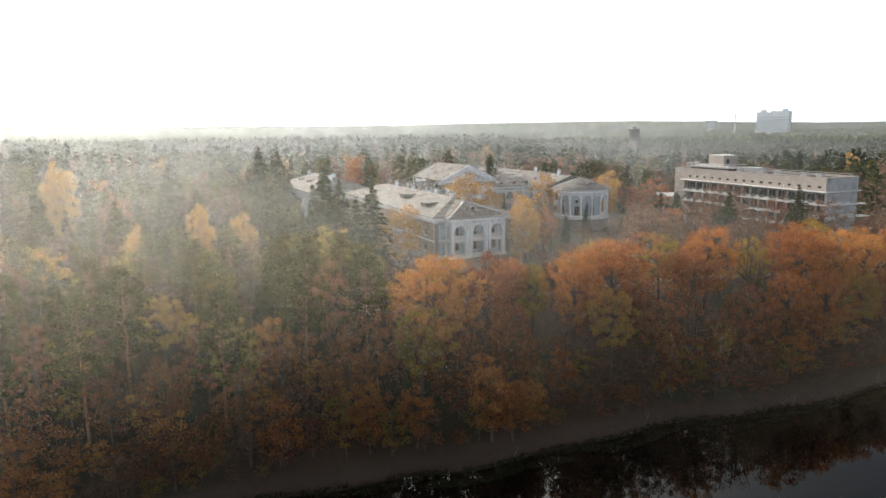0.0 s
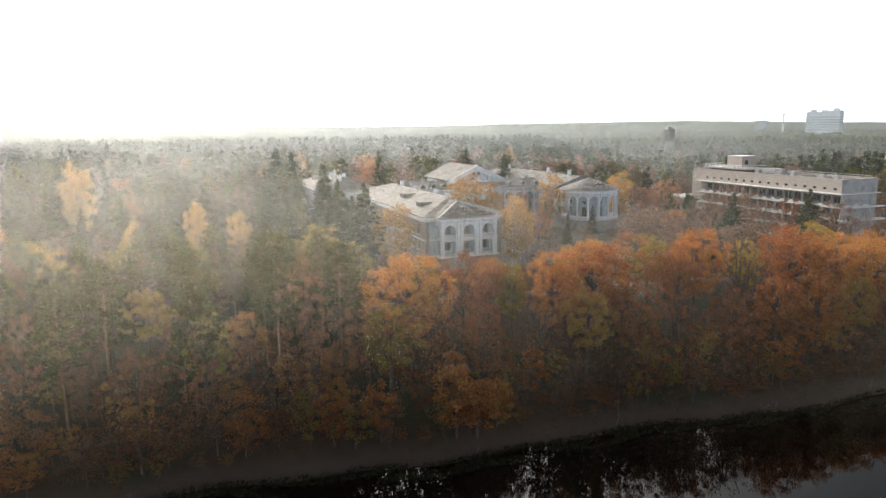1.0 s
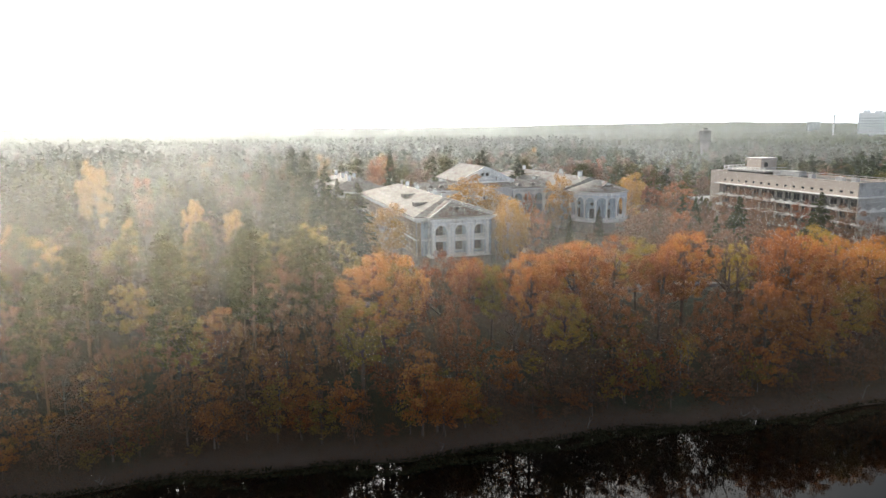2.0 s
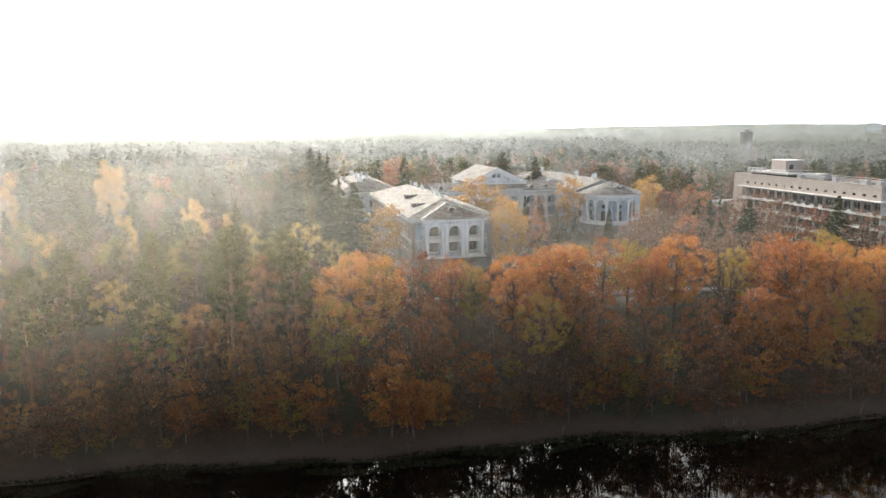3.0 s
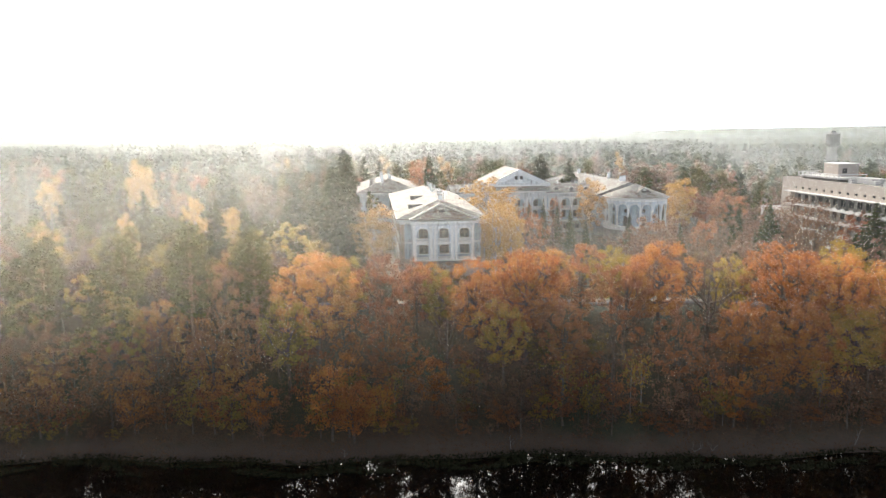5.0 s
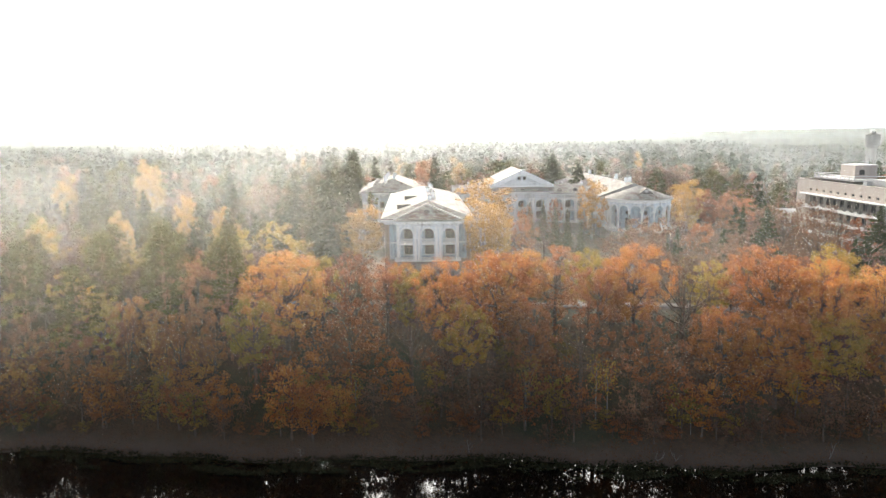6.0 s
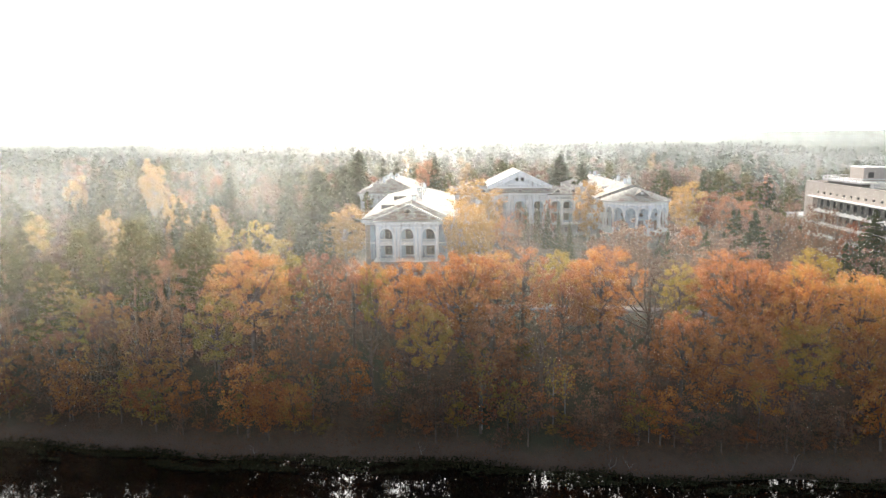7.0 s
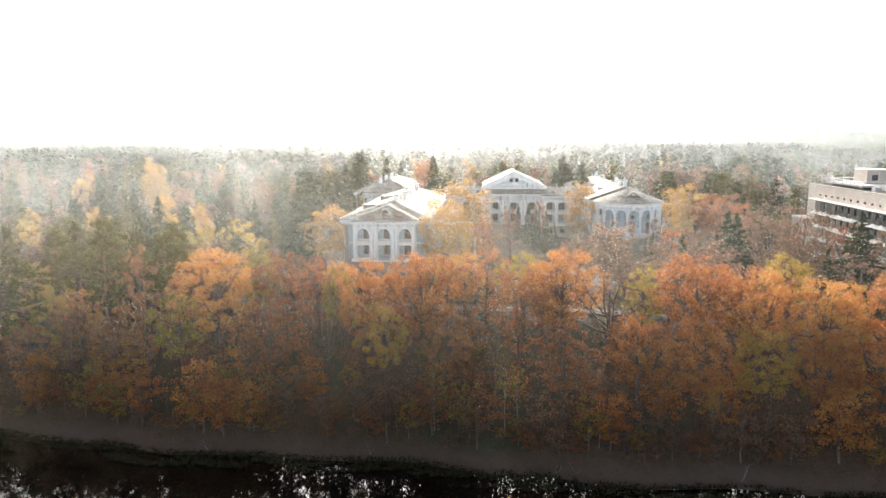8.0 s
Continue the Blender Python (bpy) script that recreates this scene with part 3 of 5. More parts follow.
sidearch = arch_mesh(2.5, 1.9, L0, 8.8, L1, 0.4, PLASTER_GREY)
for px, rz in ((X0, -90), (X0 + PW, 90)):
    py = 0.96 if rz < 0 else FY + 0.46
    part("arch", sidearch, san, pose(px, py, 0, 0, 0, rz))
cornice(san, X0, X0 + PW, FY, 0.85, L1, TOP, 0.45)
bm = bmesh.new()
cx = X0 + PW / 2
pts = [(X0 - 0.65, FY - 0.65, EAVE), (X0 + PW + 0.65, FY - 0.65, EAVE), (cx, 4.2, 13.95), (cx, 9.2, 13.95), (X0 - 0.65, 4.0, EAVE), (X0 + PW + 0.65, 4.0, EAVE)]
vs = [bm.verts.new(p) for p in pts]
for f in ((0, 1, 2), (0, 2, 3, 4), (1, 5, 3, 2), (0, 4, 5, 1), (4, 3, 5)):
    bm.faces.new([vs[k] for k in f])
part("portico_roof", bm, san, label="rust-streaked triangular metal portico roof", mat=ROOF_RUST)
for sx_ in (X0 - 0.65, X0 + PW + 0.65):
    bm = bmesh.new()
    a_, b_2 = Vector((sx_, FY - 0.65, EAVE + 0.02)), Vector((cx, 4.2, 13.97))
    side = Vector((0, 0.28, 0.0))
    q = [a_, b_2, b_2 + side, a_ + side]
    vs = [bm.verts.new(p) for p in q] + [bm.verts.new(p + Vector((0, 0, 0.16))) for p in q]
    for f in ((3, 2, 1, 0), (4, 5, 6, 7), (0, 1, 5, 4), (1, 2, 6, 5), (2, 3, 7, 6), (3, 0, 4, 7)):
        bm.faces.new([vs[i] for i in f])
    part("hip_flashing", bm, san, mat=RAIL_WHITE)
dormer(san, pose(cx, 0.6, 12.6, -4), 1.4, 0.75)
for u_, v_, z_ in ((3.2, 11.6, 12.35), (4.6, 27.5, 12.8)):
    d = part("dormer", boxes((-1.5, 1.5, 0, 3.2, -0.3, 0.95)), san, pose(u_, v_, z_, 0, 0, -90), "boxy roof dormer with a dark louvred mouth", ROOF_METAL, 0.05)
    part("louvre", boxes((-1.3, 1.3, -0.06, 0.02, 0.05, 0.8)), d, mat=INFILL)
    part("rim", boxes((-1.6, 1.6, -0.25, 3.0, 0.955, 1.08)), d, mat=ROOF_METAL)
for k, v_ in enumerate((12.0, 15.5, 17.0, 21.5, 24.0, 29.0, 33.5, 36.0, 41.0, 47.0, 52.0)):
    if k % 3 == 0:
        chimney(san, 10.2 + 0.9 * (k % 2), v_, 14.3, 0.9, 0.8)
    else:
        vent_pipe(san, 10.0 + 0.8 * (k % 3), v_, 14.2, 0.9)

# back-left block
side_wall("side_wall", -8.2, 99.0, -90, 38.0, ROWS2, mat=PLASTER_BLUE)
side_wall("front_wall", -8.2, 61.0, 0, 17.0, ROWS2, mat=PLASTER_BLUE)
side_wall("side_wall", 8.8, 61.0, 90, 38.0, ROWS2, mat=PLASTER_BLUE)
side_wall("back_wall", 8.8, 99.0, 180, 17.0, ROWS2, mat=PLASTER_BLUE)
cornice(san, -8.2, 8.8, 61.0, 99.0, L1, TOP + 0.4)
part("roof", hip_mesh("roof", -9.2, 9.8, 60.0, 100.0, EAVE + 0.4, 15.4, ROOF_METAL, "y"), san, label="bright weathered sheet-metal hip roof")
for k, v_ in enumerate((66.0, 71.0, 77.0, 84.0, 90.0)):
    chimney(san, 0.8 if k % 2 else -1.6, v_, 15.2, 1.0, 0.8)
for v_ in (68.0, 78.0, 88.0):
    dormer(san, pose(-5.2, v_, 13.4, 0, 0, -90), 2.0, 0.8, 2.4)

# links on both sides of the central block: two storeys of arches under a low roof
bay2 = arch_mesh(3.4, 2.7, 6.6, 8.55, L1, 0.45, PLASTER_WHITE)
bay1 = wall_mesh("arch", 3.4, L0, 6.597, 0.45, [(0.45, 2.95, L0, 6.3)], PLASTER_GREY)
trim2, col2 = archivolt_mesh(2.7, 8.55, PLASTER_WHITE, 0.18), column_mesh(0.24, L0, L1, PLASTER_WHITE)
rail2 = bm_mesh("balustrade", boxes((0.47, 2.93, 0.1, 0.3, 0, 0.14), (0.47, 2.93, 0.06, 0.34, 0.8, 0.95), *[(0.6 + k * 0.27, 0.73 + k * 0.27, 0.14, 0.26, 0.14, 0.8) for k in range(9)]), RAIL_WHITE)


def gallery(x0, n, y):
    for k in range(n):
        m = pose(x0 + 3.4 * k, y, 0)
        part("arch", bay2, san, m)
        part("arch", bay1, san, m)
        part("archivolt", trim2, san, m @ pose(1.7, 0, 0))
        part("balustrade", rail2, san, m @ pose(0, 0, 6.62))
        part("column", col2, san, m @ pose(0, -0.1, 0))
    part("column", col2, san, pose(x0 + 3.4 * n, y - 0.1, 0))
    part("gallery_floor", boxes((x0, x0 + 3.4 * n, y + 0.46, y + 3.0, 6.3, 6.59), (x0, x0 + 3.4 * n, y - 0.35, y + 3.0, B0, L0 - 0.004)), san, mat=PLASTER_WHITE)
    part("gallery_plinth", wall_mesh("gallery_plinth", 3.4 * n, -1.0, B0 - 0.004, 0.4, [(1.0 + 3.4 * k, 2.4 + 3.4 * k, 0.9, 2.4) for k in range(n)], STONE), san, pose(x0, y + 0.02, 0))
    for k in range(n):
        put_window(san, pose(x0 + 1.0 + 3.4 * k, y + 0.2, 0.9), 1.4, 1.5, False)
    part("gallery_wall", wall_mesh("gallery_wall", 3.4 * n, L0, L1, 0.4, [(0.9 + 3.4 * k, 2.5 + 3.4 * k, z, z + 2.2) for k in range(n) for z in (3.9, 7.0)], SHADED_BLUE), san, pose(x0, y + 3.0, 0))
    for k in range(n):
        for z in (3.9, 7.0):
            put_window(san, pose(x0 + 0.9 + 3.4 * k, y + 3.15, z), 1.6, 2.2, False)


gallery(46.0, 4, 54.6)
gallery(19.0, 3, 56.6)
for x0, x1, y0, y1, z in ((46.0, 58.9, 54.6, 67.0, EAVE + 0.15), (18.6, 29.3, 56.6, 69.0, EAVE + 0.15)):
    cornice(san, x0, x1, y0, y1, L1, z - 0.2)
    part("back_wall", boxes((x0, x1, y1 - 0.4, y1, -1, L1)), san, mat=PLASTER_OCHRE)
    part("roof", hip_mesh("roof", x0 - 0.8, x1 + 0.8, y0 - 0.8, y1 + 0.8, z, 13.6, ROOF_METAL, "x", (False, False)), san)
    for k in range(3):
        dormer(san, pose(x0 + 2.2 + k * (x1 - x0 - 4) / 2, y0 + 0.6, 12.1, -4), 1.4, 0.85)
    vent_pipe(san, x0 + 4, (y0 + y1) / 2, 13.5, 0.8)
    chimney(san, x1 - 3.0, (y0 + y1) / 2 + 0.6, 13.4, 0.9)

# central block with a pediment
CX0, CX1, CY0, CY1 = 29.6, 45.6, 56.8, 77.5
CF = 55.0  # the arcaded front, under an apron roof before the gable
cbay, ctrim = arch_mesh(3.2, 2.7, L0, 8.5, L1, 0.5, PLASTER_BLUE), archivolt_mesh(2.7, 8.5, PLASTER_WHITE, 0.2)
cpil = pilaster_mesh(0.6, 0.28, L0, L1 - 0.1, PLASTER_WHITE)
x = CX0 + 1.2
for k in range(3):
    part("arch", cbay, san, pose(x, CF, 0))
    part("archivolt", ctrim, san, pose(x + 1.6, CF, 0))
    part("balustrade", rail2, san, pose(x - 0.1, CF + 0.1, 6.6))
    if k < 2:
        part("pier", boxes((x + 3.203, x + 5.197, CF, CF + 0.5, L0, L1)), san, mat=PLASTER_GREY)
        for o in (3.4, 4.3):
            part("pilaster", cpil, san, pose(x + o, CF, 0))
    x += 5.2
for px in (CX0, CX1 - 1.2):
    part("pier", boxes((px, px + 1.197, CF, CF + 0.5, L0, L1)), san, mat=PLASTER_GREY)
    part("pilaster", cpil, san, pose(px + 0.25, CF, 0))
part("plinth", boxes((CX0 - 0.1, CX1 + 0.1, CF - 0.15, CF + 3.2, -1.0, L0 - 0.004)), san, mat=STONE)
part("loggia_wall", wall_mesh("loggia_wall", 16.0, L0, L1, 0.4, [(2.0 + 5.2 * k, 3.6 + 5.2 * k, z, z + 2.2) for k in range(3) for z in (3.9, 7.0)], SHADED_BLUE), san, pose(CX0, CF + 3.2, 0))
for k in range(3):
    for z in (3.9, 7.0):
        put_window(san, pose(CX0 + 2.0 + 5.2 * k, CF + 3.35, z), 1.6, 2.2, False)
for px, rz, py in ((CX0, -90, CY1), (CX1, 90, CF)):
    side_wall("side_wall", px, py, rz, CY1 - CF, ((7.3, 9.2),), mat=PLASTER_WHITE)
part("back_wall", boxes((CX0, CX1, CY1 - 0.4, CY1, -1, L1)), san, mat=PLASTER_OCHRE)
cornice(san, CX0, CX1, CF, CY1, L1, 12.0)
part("attic", boxes((CX0, CX1, CY0 + 0.05, CY1 - 0.05, 12.0, 13.6)), san, mat=PLASTER_GREY)
bm = bmesh.new()
mid = (CX0 + CX1) / 2
prism(bm, [(CX0, 13.603), (CX1, 13.603), (mid, 17.5)], CY0 + 0.05, CY1 - 0.05)
part("tympanum", bm, san, mat=PLASTER_GREY)
bm = bmesh.new()
for s_ in (-1, 1):
    prism(bm, [(mid, 17.75), (mid + s_ * 9.0, 13.55), (mid + s_ * 9.0, 13.95), (mid, 18.15)], CY0 - 0.8, CY1 + 0.6)
part("gable_roof", bm, san, label="bright sheet-metal gable roof", mat=ROOF_METAL)
bm = bmesh.new()
for s_ in (-1, 1):
    prism(bm, [(mid, 17.3), (mid + s_ * 9.05, 13.08), (mid + s_ * 9.05, 13.98), (mid, 18.2)], CY0 - 1.05, CY0 - 0.803)
    prism(bm, [(mid, 16.75), (mid + s_ * 8.2, 12.93), (mid + s_ * 8.2, 13.5), (mid, 17.32)], CY0 - 0.8, CY0 + 0.04)
part("raking_cornice", bm, san, mat=PLASTER_WHITE)
part("pediment_cornice", boxes((CX0 - 0.7, CX1 + 0.7, CY0 - 0.8, CY0 + 0.04, 13.3, 13.62)), san, mat=PLASTER_WHITE, bevel=0.03)
for px in (mid - 1.2, mid + 0.35):
    part("tympanum_window", boxes((px, px + 0.85, CY0 - 0.02, CY0 + 0.04, 15.2, 16.2)), san, mat=DARK)
bm = bmesh.new()
vs = [bm.verts.new(p) for p in ((CX0 - 0.9, CF - 0.9, 12.0), (CX1 + 0.9, CF - 0.9, 12.0), (CX1 + 0.2, CY0 + 0.02, 13.3), (CX0 - 0.2, CY0 + 0.02, 13.3), (CX0 - 0.9, CY0 + 0.02, 12.0), (CX1 + 0.9, CY0 + 0.02, 12.0))]
for f in ((0, 1, 2, 3), (0, 3, 4), (1, 5, 2), (3, 2, 5, 4), (0, 4, 5, 1)):
    bm.faces.new([vs[q] for q in f])
part("apron_roof", bm, san, mat=ROOF_METAL)
dormer(san, pose(mid, CF - 0.1, 12.25, -4), 1.4, 0.8)
part("relief", boxes((mid - 3.2, mid + 3.2, CY0 - 0.1, CY0 + 0.045, 14.2, 14.5), (mid - 0.9, mid + 0.9, CY0 - 0.14, CY0 + 0.04, 14.55, 15.0)), san, mat=PLASTER_WHITE)

# right wing and rotunda
RX0, RX1, RY0, RY1 = 57.4, 74.4, 45.0, 104.0
side_wall("side_wall", RX0, RY1, -90, RY1 - RY0, ROWS2, mat=PLASTER_BLUE)
side_wall("side_wall", RX1, RY0, 90, RY1 - RY0, ROWS2, mat=PLASTER_OCHRE)
side_wall("front_wall", RX0, RY0, 0, RX1 - RX0, ROWS2, mat=PLASTER_BLUE)
side_wall("back_wall", RX1, RY1, 180, RX1 - RX0, ROWS2, mat=PLASTER_OCHRE)
cornice(san, RX0, RX1, RY0, RY1, L1, TOP)
part("roof", hip_mesh("roof", RX0 - 0.9, RX1 + 0.9, RY0 - 1.0, RY1 + 0.9, EAVE, 14.9, ROOF_METAL, "y", (False, True)), san, label="pale sheet-metal roof")
for k, v_ in enumerate((50.0, 53.0, 60.0, 66.0, 73.0, 82.0, 90.0, 96.0)):
    if k in (0, 1, 3, 6):
        chimney(san, 66.4 + (1.2 if k % 2 else -0.8), v_, 14.6, 1.5, 0.75)
    else:
        vent_pipe(san, 65.2, v_, 14.5, 0.9)
for v_ in (56.0, 70.0, 84.0):
    dormer(san, pose(61.2, v_, 12.9, 0, 0, -90), 1.8, 0.8, 2.4)
QX, QY, QR = 65.9, 39.6, 8.0
SEG = 16
ch = 2 * QR * math.tan(math.pi / SEG)
rbay, rtrim, rcol = arch_mesh(ch, ch - 0.5, 8.4, 8.62, 10.6, 0.45, PLASTER_BLUE), archivolt_mesh(ch - 0.5, 8.62, PLASTER_WHITE, 0.24, 0.14), column_mesh(0.25, L0 + 0.5, 8.4, PLASTER_WHITE)
inner = 5.9
ich = 2 * inner * math.tan(math.pi / SEG)
rwall = wall_mesh("rotunda_wall", ich, L0, 10.6, 0.35, [(0.5, ich - 0.5, L0 + 0.5, 6.6)], SHADED_BLUE)
rwall_plain = wall_mesh("rotunda_wall", ich, L0, 10.6, 0.35, [], SHADED_BLUE)
bm = bmesh.new()
for k in range(16):
    bm.verts.new((0.5 * math.cos(k * math.tau / 16), 0, 0.5 * math.sin(k * math.tau / 16)))
bm.faces.new(bm.verts)
ext = bmesh.ops.extrude_face_region(bm, geom=list(bm.faces))
bmesh.ops.translate(bm, vec=(0, 0.12, 0), verts=[g for g in ext["geom"] if isinstance(g, bmesh.types.BMVert)])
oculus = bm_mesh("oculus", bm, DARK)
for k in range(-7, 8):
    ang = -90 + k * 360 / SEG
    ca, sa = math.cos(radians(ang)), math.sin(radians(ang))
    if QY + QR * sa > RY0 + 1.5:
        continue
    m = pose(QX + QR * ca, QY + QR * sa, 0, 0, 0, ang + 90) @ pose(-ch / 2, 0, 0)
    part("arch", rbay, san, m)
    part("archivolt", rtrim, san, m @ pose(ch / 2, 0, 0))
    part("column", rcol, san, m @ pose(0.02, 0.25, 0))
    mi = pose(QX + inner * ca, QY + inner * sa, 0, 0, 0, ang + 90) @ pose(-ich / 2, 0, 0)
    if k % 2 == 0:
        part("rotunda_wall", rwall, san, mi)
        put_window(san, mi @ pose(0.5, 0.1, L0 + 0.5), ich - 1.0, 6.6 - L0 - 0.5, False)
        part("oculus", oculus, san, mi @ pose(ich / 2, -0.08, 8.0))
    else:
        part("rotunda_wall", rwall_plain, san, mi)


def disc(bm, r0, r1, z0, z1, sides=54):
    rod(bm, QX, QY, z0, z1, r0, r1, sides)


for nm, r0, r1, z0, z1, mt in (("rotunda_plinth", 8.2, 8.2, -1.0, L0 - 0.3, STONE), ("rotunda_ledge", 8.5, 8.5, L0 - 0.297, L0 + 0.5, PLASTER_WHITE), ("rotunda_entablature", 8.12, 8.12, 10.603, TOP - 0.1, PLASTER_WHITE),
                               ("rotunda_cornice", 8.5, 8.8, TOP - 0.097, EAVE, PLASTER_WHITE), ("rotunda_roof", 8.82, 0.3, EAVE + 0.004, 14.6, ROOF_METAL)):
    bm = bmesh.new()
    disc(bm, r0, r1, z0, z1)
    part(nm, bm, san, mat=mt)
bm = bmesh.new()
prism(bm, [(-2.6, 0), (2.6, 0), (0, 1.9)], 0, 4.5)
gab = part("roof_gable", bm, san, pose(QX + 0.2, QY - 5.2, 12.3), mat=ROOF_RUST)
part("louvre", boxes((-0.6, 0.6, -0.05, -0.003, 0.3, 0.9)), gab, mat=DARK)
part("gable_trim", boxes((-0.35, 0.35, -0.3, -0.06, 0.95, 1.5)), gab, mat=RAIL_WHITE)

# ---- the concrete hotel: x along its balcony front, y towards its back ----
hotel = thing("hotel_building", pose(79.8, 236.3, 11.0, 0, 0, -65.8), "abandoned beige concrete hotel with white wavy balconies", "building")
HL, HD, HT = 57.0, 13.0, 20.2
BAYS = 16
bx = [5.4 + k * 3.2 for k in range(BAYS)]
part("upper_wall", wall_mesh("upper_wall", HL, 16.6, HT, 0.35, [(x + 1.0, x + 2.2, 17.35, 17.95) for x in bx], CONCRETE), hotel, label="beige band of wall with a row of small windows")
hwin = bm_mesh("small_window", boxes((0, 1.2, 0.22, 0.26, 0, 0.6)), GLASS)
for x in bx:
    part("small_window", hwin, hotel, pose(x + 1.0, 0, 17.35))
part("end_pier", boxes((0, 4.6, 0.004, 0.9, -2.0, 16.597)), hotel, mat=CONCRETE, bevel=0.03)
for nm, b in (("end_wall", (HL - 0.35, HL, 0.36, HD, -2.0, HT)), ("end_wall", (0, 0.35, 0.91, HD, -2.0, HT)), ("back_wall", (0.36, HL - 0.36, HD - 0.35, HD, -2.0, HT))):
    # The end turned from the sun is coloured grey for its shade.
    part(nm, boxes(b), hotel, mat=CONCRETE_GREY if b[1] > 50 and b[0] > 50 else CONCRETE)
part("roof_deck", boxes((0.36, HL - 0.36, 0.36, HD - 0.36, HT - 0.7, HT - 0.4)), hotel, mat=DARK)
part("parapet_cap", boxes((-0.08, HL + 0.08, -0.08, 0.42, HT + 0.003, HT + 0.12), (HL - 0.42, HL + 0.08, 0.424, HD + 0.08, HT + 0.003, HT + 0.12), (-0.08, 0.42, 0.424, HD + 0.08, HT + 0.003, HT + 0.12), (0.424, HL - 0.424, HD - 0.4, HD + 0.08, HT + 0.003, HT + 0.12)), hotel, mat=CONCRETE)
part("canopy", boxes((3.6, HL + 1.3, -1.3, -0.003, 16.35, 16.62), (HL + 0.003, HL + 1.3, 0.0, HD, 16.35, 16.62)), hotel, label="thin white concrete canopy", mat=RAIL_WHITE, bevel=0.03)
# recessed glazed front, floor by floor
DECKS = (12.95, 9.65, 6.35, 3.05)
glaz = bm_mesh("glazing", boxes((0.08, 3.12, 1.82, 1.86, 0.25, 2.6)), GLASS)
mull = bm_mesh("glazing_frame", boxes((0, 0.1, 1.75, 1.95, 0, 3.0), (1.1, 1.18, 1.78, 1.92, 0.9, 2.6), (2.1, 2.18, 1.78, 1.92, 0.25, 2.6), (0.1, 3.2, 1.75, 1.95, 2.6, 3.0), (0.1, 1.9, 1.75, 1.95, 0.0, 0.9)), INFILL)
fin = bm_mesh("partition", boxes((-0.05, 0.05, 0.9, 1.74, 0, 3.05)), STONE)
bm = bmesh.new()
hump = [(0.0, 0.0), (3.2, 0.0), (3.2, 0.34), (2.5, 0.34), (2.35, 0.6), (2.0, 0.78), (1.6, 0.83), (1.2, 0.78), (0.85, 0.6), (0.7, 0.34), (0.0, 0.34)]
prism(bm, hump, -0.12, 0.0)
wavy = bm_mesh("balcony_parapet", bm, RAIL_WHITE)
capm = bm_mesh("parapet_foot", boxes((0, 3.2, -0.2, -0.123, -0.12, 0.16)), RAIL_WHITE)
for d, z in enumerate(DECKS):
    out = 1.1 + 0.25 * d
    ext_ = 1.3 + 1.2 * d
    part("balcony_deck", boxes((4.65, HL + ext_, -out, 1.74, z - 0.22, z - 0.003), (HL + 0.004, HL + ext_, 1.745, HD + 2.0, z - 0.28, z - 0.003)), hotel, mat=RAIL_WHITE)
    part("spandrel", boxes((4.62, HL - 0.36, 1.98, 2.2, z, z + 3.3)), hotel, mat=INFILL)
    for x in bx:
        part("glazing", glaz, hotel, pose(x, 0, z))
        part("glazing_frame", mull, hotel, pose(x, 0, z))
        part("partition", fin, hotel, pose(x, 0, z))
        pp = part("balcony_parapet", wavy, hotel, pose(x, -out + 0.12, z))
        part("parapet_foot", capm, pp)
    for k in range(3 + d // 2):
        if d in (0, 1, 2):
            pp = part("balcony_parapet", wavy, hotel, pose(HL + ext_ - 0.12, -out + 0.3 + 3.4 * k, z, 0, 0, 90))
            part("parapet_foot", capm, pp)
# roof terrace with railing, stair house
part("terrace_slab", boxes((1.0, 19.5, 4.0, 12.4, HT + 0.3, HT + 0.75)), hotel, mat=CONCRETE_GREY, bevel=0.04)
part("terrace_support", boxes((2.0, 18.5, 5.0, 12.0, HT - 0.4, HT + 0.297)), hotel, mat=DARK)
part("terrace_rail", boxes((1.0, 19.5, 4.05, 4.15, HT + 1.55, HT + 1.7), (19.35, 19.47, 4.2, 12.4, HT + 1.55, HT + 1.7), (1.02, 1.14, 4.2, 12.4, HT + 1.55, HT + 1.7), (1.2, 19.3, 4.05, 4.15, HT + 1.12, HT + 1.22)), hotel, mat=RAIL_WHITE)
post = bm_mesh("rail_post", boxes((-0.12, 0.12, 4.0, 4.24, HT + 0.753, HT + 1.547)), RAIL_WHITE)
for k in range(10):
    part("rail_post", post, hotel, pose(1.2 + 2.03 * k, 0, 0))
part("stair_house", boxes((6.9, 13.4, 8.0, 14.0, HT - 0.4, 24.4)), hotel, mat=CONCRETE, bevel=0.04)
part("stair_house_cap", boxes((6.75, 13.55, 7.85, 14.15, 24.404, 24.55)), hotel, mat=RAIL_WHITE)
part("stair_house_window", boxes((13.403, 13.45, 9.2, 10.6, 21.8, 23.2)), hotel, mat=DARK)
part("roof_step", boxes((19.6, 27.0, 8.0, 12.4, HT - 0.4, HT + 0.9)), hotel, mat=CONCRETE_GREY)
part("rear_rail", boxes((28.0, 56.0, 11.6, 11.7, HT + 0.6, HT + 0.75), *[(28.0 + 4 * k, 28.2 + 4 * k, 11.6, 11.7, HT - 0.4, HT + 0.6) for k in range(8)]), hotel, mat=CONCRETE_GREY)
for k, (x, y, w, h) in enumerate(((22, 5, 1.6, 0.7), (29, 6, 2.2, 0.6), (36, 4.5, 1.4, 0.9), (44, 6, 2.0, 0.6), (50, 5, 1.5, 0.7))):
    part("roof_box", boxes((x, x + w, y, y + 1.4, HT - 0.4, HT + h)), hotel, mat=CONCRETE_GREY)
